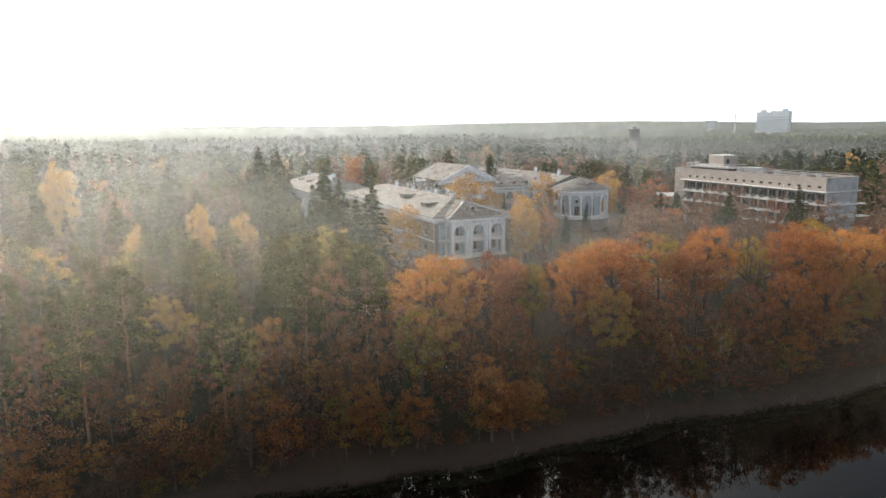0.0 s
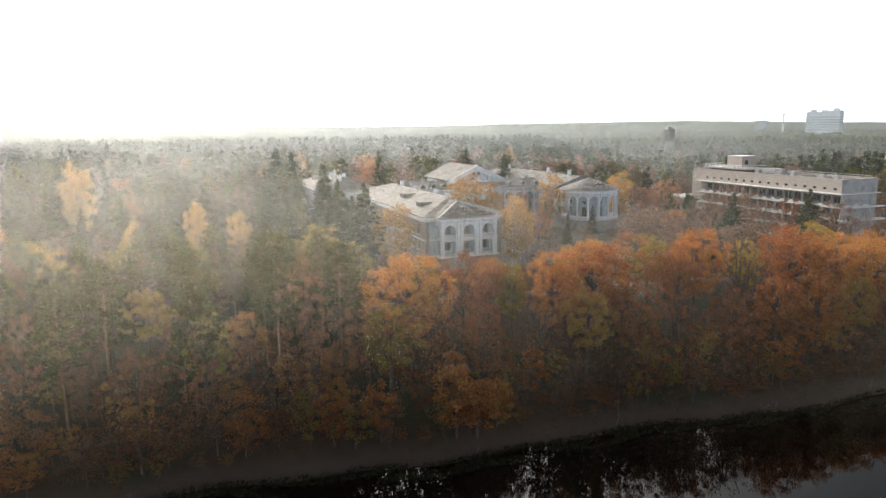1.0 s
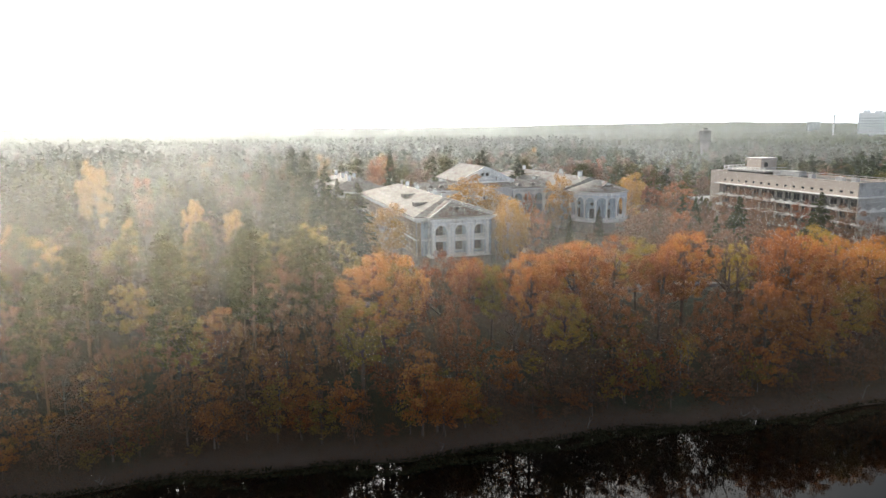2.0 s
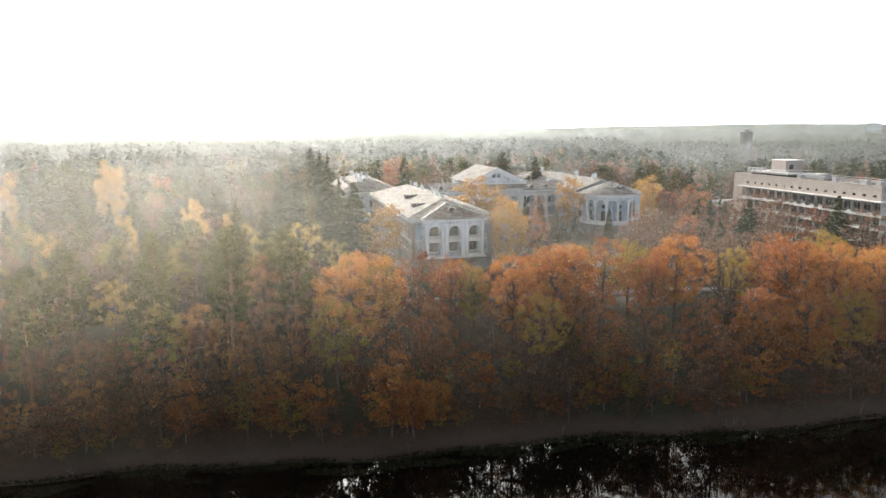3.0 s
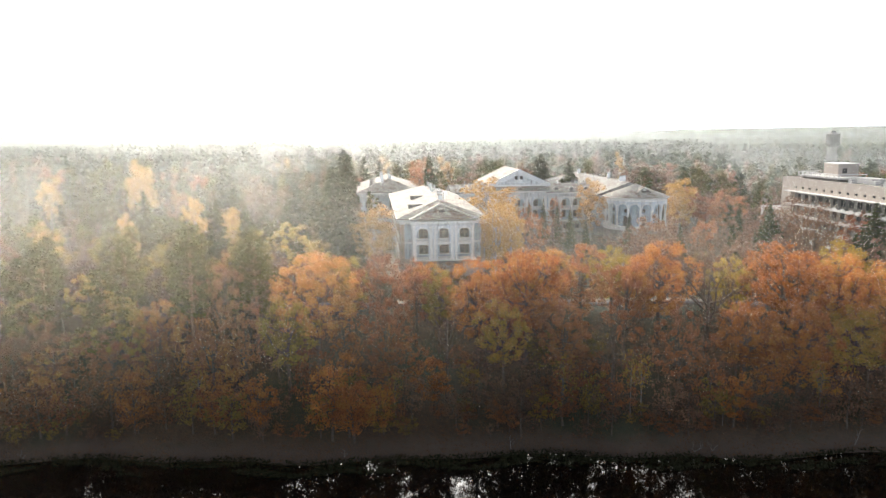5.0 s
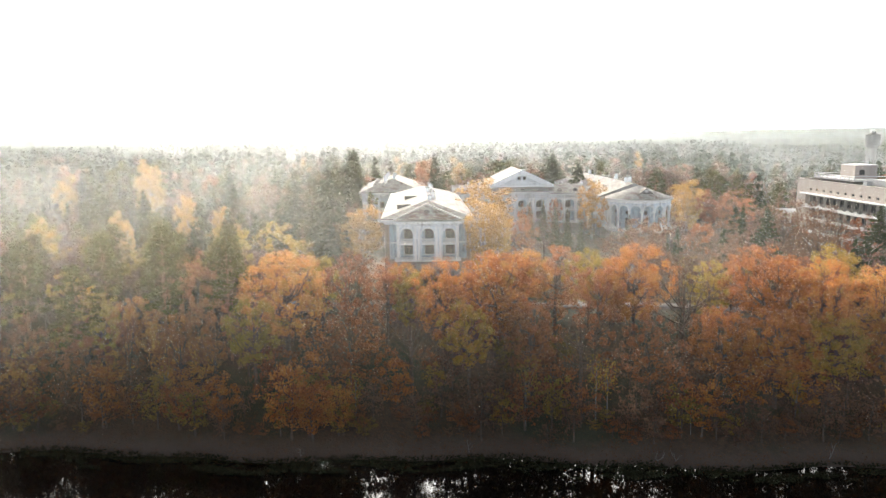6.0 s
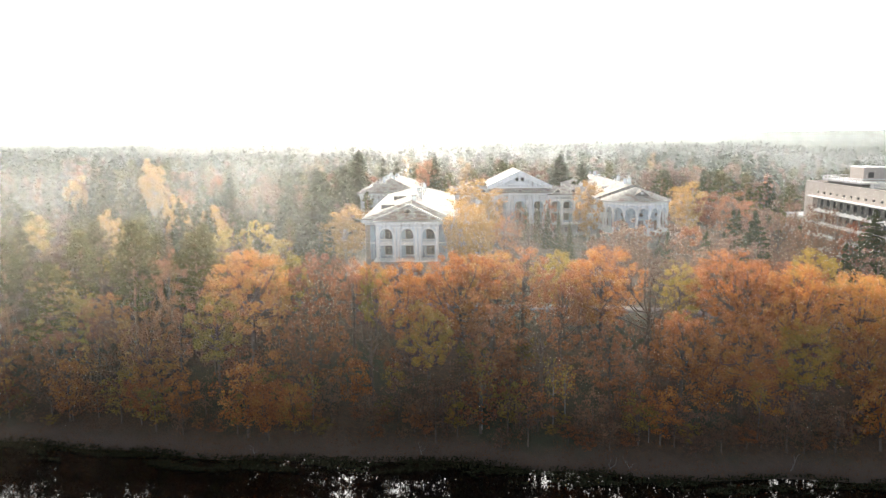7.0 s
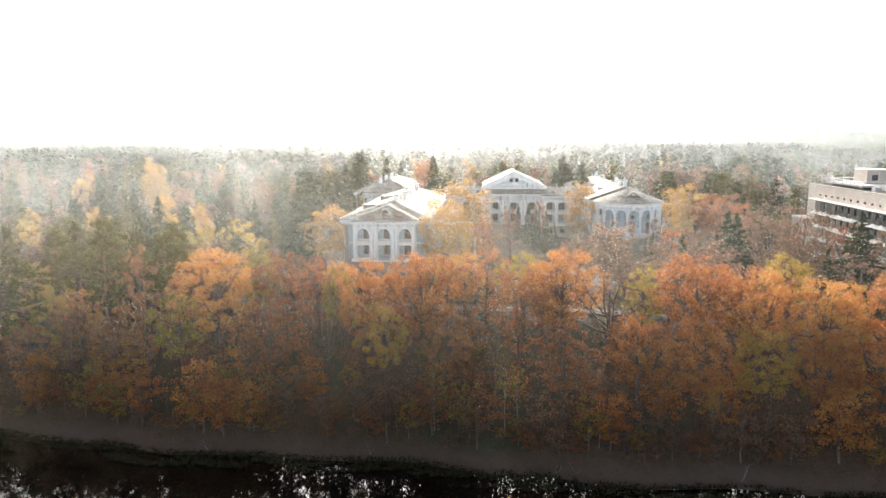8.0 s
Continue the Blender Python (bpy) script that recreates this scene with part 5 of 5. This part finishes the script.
# trees that stand out, each at its own place
for row in (
    ("oak", -1.5, 102.8, 26.9, 0.95), ("rust", 6.8, 109.3, 26.0, 0.95), ("rust", 11.2, 113.0, 24.6, 0.8), ("olive", 15.2, 113.5, 22.8, 0.75), ("oak", 22.0, 112.5, 25.2, 0.8), ("oak", 29.2, 116.5, 26.6, 1.0),
    ("rust", 36.8, 124.5, 26.6, 1.0), ("rust", 44.6, 120.2, 24.4, 0.8), ("oak", 49.4, 125.8, 27.4, 0.9), ("bare", 57.0, 124.5, 25.4, 1.05), ("oak", 68.5, 130.5, 27.2, 1.0),
    ("oak", 76.6, 132.3, 25.4, 0.75), ("oak", 85.2, 134.5, 24.2, 0.95), ("oak", 88.0, 144.0, 22.5, 0.9), ("oak", 96.0, 141.0, 25.5, 0.95), ("bare", 104.0, 147.0, 25.0, 0.9),
    ("oak", 112.0, 151.0, 26.0, 1.0), ("olive", 60.5, 131.5, 24.0, 0.8), ("oak", 62.5, 120.5, 19.5, 0.9), ("rust", 53.0, 116.5, 18.5, 0.9), ("oak", 70.5, 122.5, 19.5, 0.9),
    ("olive", 78.0, 125.0, 18.5, 0.95), ("oak", 86.0, 128.5, 18.0, 0.9), ("oak", 92.5, 131.5, 19.5, 0.9), ("rust", 10.5, 102.0, 19.0, 0.8), ("bare", 19.5, 105.0, 20.0, 0.8),
    ("olive", 27.5, 108.5, 20.0, 0.85), ("rust", 36.0, 112.5, 19.5, 0.85), ("bare", 43.5, 114.0, 19.0, 0.85), ("olive", -3.5, 97.0, 20.5, 0.9), ("rust", -10.5, 96.0, 19.5, 0.9),
    ("rust", -17.5, 100.5, 26.0, 0.62), ("rust", -22.5, 90.5, 17.0, 0.8), ("olive", -29.0, 91.0, 20.0, 0.85), ("rust", -37.0, 84.5, 16.5, 0.9), ("bare", -45.5, 94.0, 22.0, 0.9), ("rust", -53.0, 84.0, 18.5, 0.9), ("rust", -28.0, 87.0, 15.0, 1.0), ("rust", -43.0, 82.5, 15.5, 1.0), ("rust", -33.5, 92.0, 19.0, 1.0), ("rust", -48.0, 89.5, 18.0, 1.0), ("rust", -14.0, 92.5, 17.0, 0.95), ("rust", -60.5, 83.0, 18.0, 1.0), ("oak", -25.5, 94.5, 19.0, 0.9), ("rust", -68.0, 82.0, 17.0, 1.0),
    ("pine", -12.2, 102.0, 28.9, 1.0), ("pine", -20.6, 96.2, 31.6, 0.95), ("pine", -24.0, 101.0, 30.2, 0.8), ("pine", -43.2, 89.0, 28.4, 1.0), ("pine", -46.6, 83.5, 25.9, 0.9),
    ("pine", -33.5, 97.0, 29.2, 0.9), ("pine", -39.0, 104.0, 29.5, 0.9), ("pine", -52.0, 98.0, 28.0, 0.9), ("pine", -61.0, 92.0, 27.0, 0.9), ("pine", -27.5, 107.5, 28.0, 0.85), ("pine", -66.0, 104.0, 28.5, 0.9),
    ("spruce", -28.6, 114.3, 33.4, 0.85), ("spruce", -24.5, 117.5, 32.2, 0.8), ("spruce", -14.8, 139.0, 35.0, 1.1), ("spruce", -23.6, 154.0, 34.6, 0.95), ("spruce", -27.4, 156.8, 37.4, 1.05), ("spruce", -19.0, 147.0, 31.5, 0.9),
    ("spruce", -68.4, 170.0, 36.6, 1.05), ("spruce", -66.0, 136.5, 32.4, 0.95), ("spruce", -60.4, 225.0, 40.2, 1.1), ("spruce", -50.3, 209.0, 39.4, 1.0), ("spruce", -56.0, 214.0, 36.0, 1.0), ("spruce", -44.0, 190.0, 35.0, 1.0),
    ("spruce", -23.1, 211.2, 39.2, 0.75), ("spruce", 16.2, 237.0, 36.6, 1.05), ("spruce", 2.1, 260.0, 37.6, 1.5), ("spruce", 69.6, 166.0, 29.8, 1.1), ("spruce", 90.2, 173.0, 30.2, 1.2), ("spruce", 65.4, 191.0, 27.6, 0.7),
    ("spruce", 39.6, 188.6, 24.6, 0.75), ("spruce", 17.0, 191.0, 27.5, 0.6), ("spruce", 12.0, 196.0, 26.5, 0.6), ("spruce", 52.0, 176.0, 24.0, 0.7),
    ("yellow", 6.2, 175.0, 33.7, 1.75), ("yellow", 16.6, 144.0, 32.0, 1.0), ("yellow", 18.6, 149.0, 30.0, 0.9), ("yellow", 12.0, 170.0, 30.5, 1.1), ("rust", 22.5, 153.0, 28.0, 0.75), ("bare", 25.5, 160.0, 27.0, 0.9), ("spruce", 22.0, 184.0, 27.0, 0.6), ("spruce", 26.0, 180.0, 26.5, 0.6), ("spruce", 31.0, 172.0, 25.0, 0.6), ("yellow", 28.8, 196.5, 32.6, 1.0), ("yellow", 51.5, 214.0, 31.9, 1.35), ("yellow", -92.0, 163.5, 38.0, 0.75),
    ("yellow", -47.0, 130.2, 31.8, 0.7), ("yellow", -53.5, 117.5, 29.8, 0.6), ("yellow", -79.3, 118.5, 28.0, 0.8), ("yellow", -40.0, 134.0, 29.5, 0.9), ("yellow", -58.0, 124.0, 27.0, 0.6),
    ("yellow", -9.2, 141.0, 30.0, 1.6), ("rust", 63.7, 206.0, 29.8, 1.15), ("bare", 70.0, 199.0, 27.0, 1.1), ("rust", -27.0, 212.5, 37.6, 0.6), ("rust", 20.5, 190.0, 28.0, 0.6), ("rust", 13.5, 186.0, 26.5, 0.7),
    ("brown", 74.0, 186.0, 29.8, 1.15), ("brown", 80.5, 192.0, 29.4, 1.1), ("brown", 80.0, 178.0, 26.5, 1.1), ("bare", 85.0, 186.0, 27.0, 0.9), ("brown", 96.0, 172.0, 27.5, 1.1), ("rust", 88.0, 179.0, 27.0, 0.9), ("brown", 102.0, 163.0, 25.5, 1.1), ("brown", 62.0, 178.0, 25.0, 0.9), ("bare", 60.5, 223.0, 27.5, 1.0), ("bare", 98.0, 168.0, 24.5, 1.0), ("rust", 45.3, 276.0, 33.2, 1.2),
    ("bare", -46.0, 150.0, 31.0, 0.9), ("rust", -78.0, 162.0, 30.5, 0.7), ("spruce", -84.0, 140.0, 33.0, 1.1), ("spruce", -96.0, 148.0, 34.0, 1.1), ("spruce", -58.0, 160.0, 33.5, 1.0), ("spruce", -76.0, 128.0, 30.0, 1.0), ("spruce", -44.0, 166.0, 35.5, 1.1), ("pine", -30.0, 88.0, 25.5, 1.0), ("pine", -56.0, 82.0, 24.0, 1.0), ("pine", -36.0, 112.0, 30.0, 1.0), ("pine", -48.0, 108.0, 29.5, 1.0), ("pine", -16.5, 108.0, 29.5, 0.9),
):
    plant(row[0], row[1], row[2], row[3], row[4])

rnd = random.Random(77)


def free(x, y, gap):
    return all((x - a) ** 2 + (y - b) ** 2 > gap * gap for a, b in PLANTED)


def scatter(kinds, weights, n, xr, yr, heights, gap, test=lambda x, y: True, widths=(0.8, 1.15)):
    done = tries = 0
    while done < n and tries < n * 30:
        tries += 1
        x, y = rnd.uniform(*xr), rnd.uniform(*yr)
        if not test(x, y) or footprint(x, y) or not free(x, y, gap):
            continue
        plant(rnd.choices(kinds, weights)[0], x, y, None, rnd.uniform(*widths), rnd.uniform(*heights))
        done += 1


# undergrowth along the bank
for x0, x1, n, w in ((-75, -10, 58, (3, 2.5, 2.6, 2.5)), (-10, 45, 44, (4, 2.5, 1.3, 3.5)), (45, 125, 56, (3, 3, 1.2, 5))):
    scatter(("shrub", "shrub_olive", "shrub_orange", "shrub_brown"), w, n, (x0, x1), (60, 150), (5, 9.5), 2.8, lambda x, y: 3.3 < inland(x, y) < 19)
for x, y, h in ((6.6, 91.8, 11.5), (8.6, 93.2, 9.0), (-22.0, 84.2, 10.0), (-4.0, 89.5, 9.0), (12.5, 95.0, 8.0), (61.0, 113.2, 8.5), (88.0, 124.0, 11.0), (96.0, 127.5, 10.0)):
    plant("shrub_orange", x, y, None, 0.9, h)
scatter(("shrub_brown", "shrub_olive", "shrub"), (3, 3, 4), 100, (-75, 125), (60, 145), (2.0, 4.2), 1.6, lambda x, y: 3.0 < inland(x, y) < 8, (1.0, 1.35))
scatter(("shrub_brown", "shrub_olive", "shrub"), (4, 3, 1), 36, (-95, -5), (75, 135), (4, 7), 3.0, lambda x, y: 18 < inland(x, y) < 50, (0.9, 1.2))
for x, y, h in ((37.0, 107.0, 11), (46.5, 110.6, 11), (48.0, 111.6, 10), (59.5, 113.0, 6), (14.0, 97.5, 9), (-14.0, 89.0, 9), (73.0, 119.5, 9)):
    plant("thin_birch", x, y, None, 0.8, h)
# second rows behind the bank trees
scatter(("rust", "olive", "bare", "oak"), (3, 2, 3, 3), 14, (-30, 120), (80, 165), (10, 14), 4.0, lambda x, y: 13 < inland(x, y) < 31, (0.85, 1.05))
scatter(("mid_brown", "mid_rust", "mid_spruce"), (6, 1, 1), 40, (20, 130), (120, 215), (8, 12.5), 5.0, lambda x, y: 38 < inland(x, y) < 110 and x > 42 + 0.25 * (y - 150), (0.9, 1.2))
# mixed woods on the left
scatter(("pine", "olive", "rust", "bare"), (2, 2, 2.5, 3), 22, (-100, -14), (70, 125), (9, 14), 4.3, lambda x, y: 12 < inland(x, y) < 42, (0.8, 1.0))
for xr, yr, n, low_ in (((-110, -18), (115, 175), 46, (8, 13)), ((-110, -24), (175, 235), 60, (12, 18)), ((-230, -110), (75, 170), 60, (13, 19)), ((-230, -100), (160, 240), 70, (15, 21)), ((-120, -30), (235, 300), 50, (15, 21))):
    scatter(("mid_spruce", "mid_pine", "mid_brown", "mid_yellow", "mid_rust"), (9, 5, 1.6, 0.5, 0.4), n, xr, yr, low_, 5.2, lambda x, y: inland(x, y) > 36, (0.9, 1.15))
scatter(("bare", "mid_olive", "mid_brown", "mid_pine"), (1, 3, 4, 3), 70, (-105, -12), (70, 130), (8, 13), 3.2, lambda x, y: 16 < inland(x, y) < 52, (1.0, 1.3))
# low growth in front of the portico and in the court
scatter(("shrub_brown", "shrub_olive", "shrub"), (4, 2, 3), 34, (-14, 70), (112, 165), (3.5, 6.0), 3.0, lambda x, y: 37.5 < inland(x, y) < 52, (1.0, 1.3))
scatter(("shrub_brown", "shrub_olive", "mid_spruce", "mid_brown"), (2, 1, 3, 2), 20, (16, 75), (145, 205), (3.0, 6.0), 4.0, lambda x, y: inland(x, y) > 45, (1.0, 1.3))
scatter(("mid_brown", "mid_pine", "mid_spruce", "mid_rust"), (5, 3, 1, 1), 20, (50, 78), (205, 242), (9, 13), 4.0, lambda x, y: True, (0.9, 1.2))
scatter(("mid_pine", "mid_spruce", "mid_brown"), (5, 2, 2), 22, (34, 95), (243, 272), (14, 18), 4.5, lambda x, y: True, (0.9, 1.2))
# woods behind the buildings
scatter(("mid_pine", "mid_spruce", "mid_brown", "mid_rust", "mid_orange", "mid_yellow"), (9, 4, 3, 0.6, 0.15, 0.2), 190, (-70, 250), (215, 340), (14, 20), 5.2, lambda x, y: x < 0.85 * y + 20, (0.9, 1.2))


def woods(name, n, near, far, low, wide, mat, seed, az=(-84, 44), cone=True):
    """Distant woods: many small plain trees in one mesh."""
    r = np.random.default_rng(seed)
    d = np.sqrt(r.uniform(near ** 2, far ** 2, n))
    t = np.radians(r.uniform(*az, n))
    x, y = 40 + d * np.sin(t), 10 + d * np.cos(t)
    keep = np.array([not footprint(a, b) for a, b in zip(x, y)])
    x, y, d = x[keep], y[keep], d[keep]
    h = r.uniform(*low, len(x))
    per = 34
    u = r.uniform(0, 1, (len(x), per))
    rad = (1 - u) * r.uniform(0.4, 1.0, u.shape) if cone else np.sin(np.clip(u * 0.9 + 0.12, 0, 1) * np.pi) * r.uniform(0.4, 1.0, u.shape)
    ph = r.uniform(0, math.tau, u.shape)
    z0 = ground_z(x, y)
    foot = 0.18 if cone else 0.3
    c = np.stack([x[:, None] + rad * wide * np.cos(ph), y[:, None] + rad * wide * np.sin(ph), z0[:, None] + h[:, None] * (foot + (1 - foot) * u)], -1).reshape(-1, 3)
    out = np.stack([rad * np.cos(ph), rad * np.sin(ph), 0.35 + 0.5 * u], -1).reshape(-1, 3)
    return new(name, quads_mesh(name, blades(c, 2.4, 1.9, r, out=out), mat))


tagged(woods("far_pine_woods", 2300, 262, 760, (16, 21), 3.2, FAR_PINE, 301, cone=False), "dense green pine woods behind the buildings", "woods", kind="stuff")
tagged(woods("far_spruce_woods", 1100, 262, 760, (15, 22), 3.2, FAR_SPRUCE, 302), "dark spruces scattered through the far woods", "woods", kind="stuff")
tagged(woods("far_autumn_woods", 700, 270, 700, (12, 17), 4.0, BROWN, 303, cone=False), "brown thinning broad-leaved trees in far woods", "woods", kind="stuff")
tagged(woods("far_rust_woods", 90, 270, 760, (12, 17), 4.0, RUST, 304, cone=False), "rust-red trees scattered in the far woods", "woods", kind="stuff")

# canopy of the woods out to the horizon
rr = 700 * 1.03 ** np.arange(0, 60)
tt = np.radians(np.linspace(-88, 50, 620))
R_, T_ = np.meshgrid(rr, tt, indexing="ij")
cx_, cy_ = 40 + R_ * np.sin(T_), 10 + R_ * np.cos(T_)
rg = np.random.default_rng(9)
cz_ = 16.3 + 15.5 + rg.uniform(-2.6, 2.6, R_.shape) + 3.0 * np.sin(cx_ * 0.004 + 1) * np.cos(cy_ * 0.003) + np.clip((R_ - 1500) / 1800, 0, 1) * 21 * (0.75 + 0.25 * np.sin(T_ * 9))
cz_[0] = 14.0
ci = np.arange(R_.size).reshape(R_.shape)
cf = np.stack([ci[:-1, :-1], ci[:-1, 1:], ci[1:, 1:], ci[1:, :-1]], -1).reshape(-1, 4)
canopy = new("far_canopy", mesh_of("far_canopy", np.stack([cx_, cy_, cz_], -1).reshape(-1, 3), cf.tolist(), FAR_PINE))
tagged(canopy, "wooded ridge of pine tops reaching to the horizon", "woods", kind="stuff")

# ---- sunlit haze over the woods, glare over the lake: thin sheets, one behind the other ----
def vapour(name, forward, wide, ior, rough, tone_, clear=0.0):
    """Sheet shader for haze: most light goes on in a broad lobe about its way, the rest to all sides."""
    m, n, l, b = shader(name)
    n.remove(b)
    at = n.new("ShaderNodeAttribute")
    at.attribute_name = "thickness"
    rf = n.new("ShaderNodeBsdfRefraction")
    rf.inputs["Roughness"].default_value, rf.inputs["IOR"].default_value = rough, ior
    rf.inputs["Color"].default_value = tuple(forward * c for c in tone_) + (1,)
    tl, df = n.new("ShaderNodeBsdfTranslucent"), n.new("ShaderNodeBsdfDiffuse")
    both, all_, mx = n.new("ShaderNodeAddShader"), n.new("ShaderNodeAddShader"), n.new("ShaderNodeMixShader")
    for sh in (tl, df):
        sh.inputs["Color"].default_value = tuple(wide * c for c in tone_) + (1,)
    l.new(tl.outputs[0], both.inputs[0])
    l.new(df.outputs[0], both.inputs[1])
    l.new(both.outputs[0], all_.inputs[0])
    l.new(rf.outputs[0], all_.inputs[1])
    l.new(at.outputs["Fac"], mx.inputs[0])
    l.new(n.new("ShaderNodeBsdfTransparent").outputs[0], mx.inputs[1])
    l.new(all_.outputs[0], mx.inputs[2])
    if clear:  # glare is added while what lies behind is hardly dimmed
        straight, sum_ = n.new("ShaderNodeBsdfTransparent"), n.new("ShaderNodeAddShader")
        straight.inputs["Color"].default_value = (clear, clear, clear, 1)
        l.new(straight.outputs[0], sum_.inputs[0])
        l.new(all_.outputs[0], sum_.inputs[1])
        l.new(sum_.outputs[0], mx.inputs[2])
    l.new(mx.outputs[0], n["Material Output"].inputs["Surface"])
    return m


MIST = vapour("sunlit_mist", 0.125, 0.115, 1.4, 0.85, (0.95, 0.99, 0.985))
LAKE_GLARE = vapour("lake_glare", 0.42, 0.0, 1.5, 0.82, (1.0, 0.93, 0.77), 0.85)


def mist(line, z0, z1, thick, ends=(0.04, 0.2), mat=MIST, lift=0.0):
    """A sheet of haze along a line; thick gives its density along it. It thins out upwards and at its ends; lift thins
    its foot too.
    """
    v, f, w = [], [], []
    cols, rows = 72, 12
    xs, ys = zip(*line)
    at = np.linspace(0, len(line) - 1, cols + 1)
    px, py = np.interp(at, range(len(line)), xs), np.interp(at, range(len(line)), ys)
    dens = np.interp(at / (len(line) - 1), np.linspace(0, 1, len(thick)), thick)
    for i in range(cols + 1):
        q = i / cols
        for j in range(rows + 1):
            k = j / rows
            v.append((px[i], py[i], z0 + (z1 - z0) * k))
            w.append(dens[i] * min(1.0, q / ends[0], (1 - q) / ends[1]) * (1 - k * k) * (1 - lift * max(0.0, 1 - 2 * k) ** 1.5))
    for i in range(cols):
        for j in range(rows):
            c = i * (rows + 1) + j
            f.append((c, c + rows + 1, c + rows + 2, c + 1))
    me = mesh_of("haze_sheet", v, f, mat, True)
    att = me.attributes.new("thickness", "FLOAT", "POINT")
    att.data.foreach_set("value", w)
    return tagged(new("haze_sheet", me), "thin bright sheet standing in for sunlit haze over lake and woods", "mist", kind="structure")


# Added sheet over the lake imitates glare towards the sun, lifting the dark bank.
mist([(x_, 60 + 0.363 * x_) for x_ in range(-140, 141, 20)], 0.3, 45, (0.32, 0.34, 0.36, 0.39, 0.43, 0.47, 0.47, 0.36, 0.21, 0.15, 0.17, 0.13, 0.07, 0.03, 0.02), (0.1, 0.1), LAKE_GLARE, 0.12)
mist([(-150, 62), (-90, 84), (-50, 99), (-12, 113), (60, 140), (120, 165)], 3, 44, (0.22, 0.25, 0.25, 0.15, 0.05))
mist([(-230, 72), (-140, 116), (-90, 140), (-56, 158), (-26, 158)], 8, 44, (0.3, 0.34, 0.36))
mist([(-330, 20), (-200, 110), (-140, 165), (-100, 208), (-66, 240), (-30, 258), (20, 268), (70, 262), (120, 268), (200, 290)], 10, 46, (0.34, 0.38, 0.5, 0.36, 0.08))
mist([(-620, 70), (-440, 220), (-300, 330), (-160, 365), (-30, 375), (100, 385), (250, 380), (350, 350)], 12, 47, (0.4, 0.42, 0.54, 0.36, 0.08))
mist([(-900, 70), (-640, 260), (-420, 420), (-200, 460), (-30, 475), (150, 470), (330, 430), (480, 360)], 12, 48, (0.36, 0.38, 0.46, 0.3, 0.1))
mist([(-1900, -200), (-1250, 200), (-760, 560), (-400, 760), (0, 850), (330, 800), (620, 640), (800, 420)], 12, 95, (0.42, 0.4, 0.34, 0.26))
mist([(-2600, -300), (-1800, 250), (-1100, 750), (-650, 1150), (0, 1330), (450, 1290), (900, 1080), (1300, 700)], 12, 125, (0.46, 0.42, 0.34, 0.3))

# ---- driftwood on the shore ----
def snag(seed, x, length, lean):
    """A bleached dead branch with a few forks, its foot in the shore."""
    rnd_ = random.Random(seed)
    v, f = [], []
    tip = Vector((math.cos(lean) * length * 0.6, rnd_.uniform(-0.3, 0.3) * length, math.sin(lean) * length))
    main = limb(v, f, (0, 0, -0.3), tip, 0.09, 0.03, rnd_, 0.1, 5)
    for k in range(4):
        a = main[1 + k % 3]
        limb(v, f, a, a + Vector((rnd_.uniform(-1, 1), rnd_.uniform(-1, 1), rnd_.uniform(0.2, 1.0))) * length * 0.35, 0.05, 0.015, rnd_, 0.12, 4)
    y = float(shore_y(x, 1.2))
    ob = new("dead_branch", mesh_of("dead_branch", v, f, DEADWOOD, True))
    ob.matrix_basis = pose(x, y, float(ground_z(x, y)), 0, 0, rnd_.uniform(0, 360))
    return tagged(ob, "bleached dead branch lying on the lake shore", "branch", "driftwood")


for k, x in enumerate((-33, 9.5, 31, 55.5, 58, 77)):
    snag(500 + k, x, 2.2 + 0.35 * (k % 4), 0.35 + 0.25 * (k % 3))
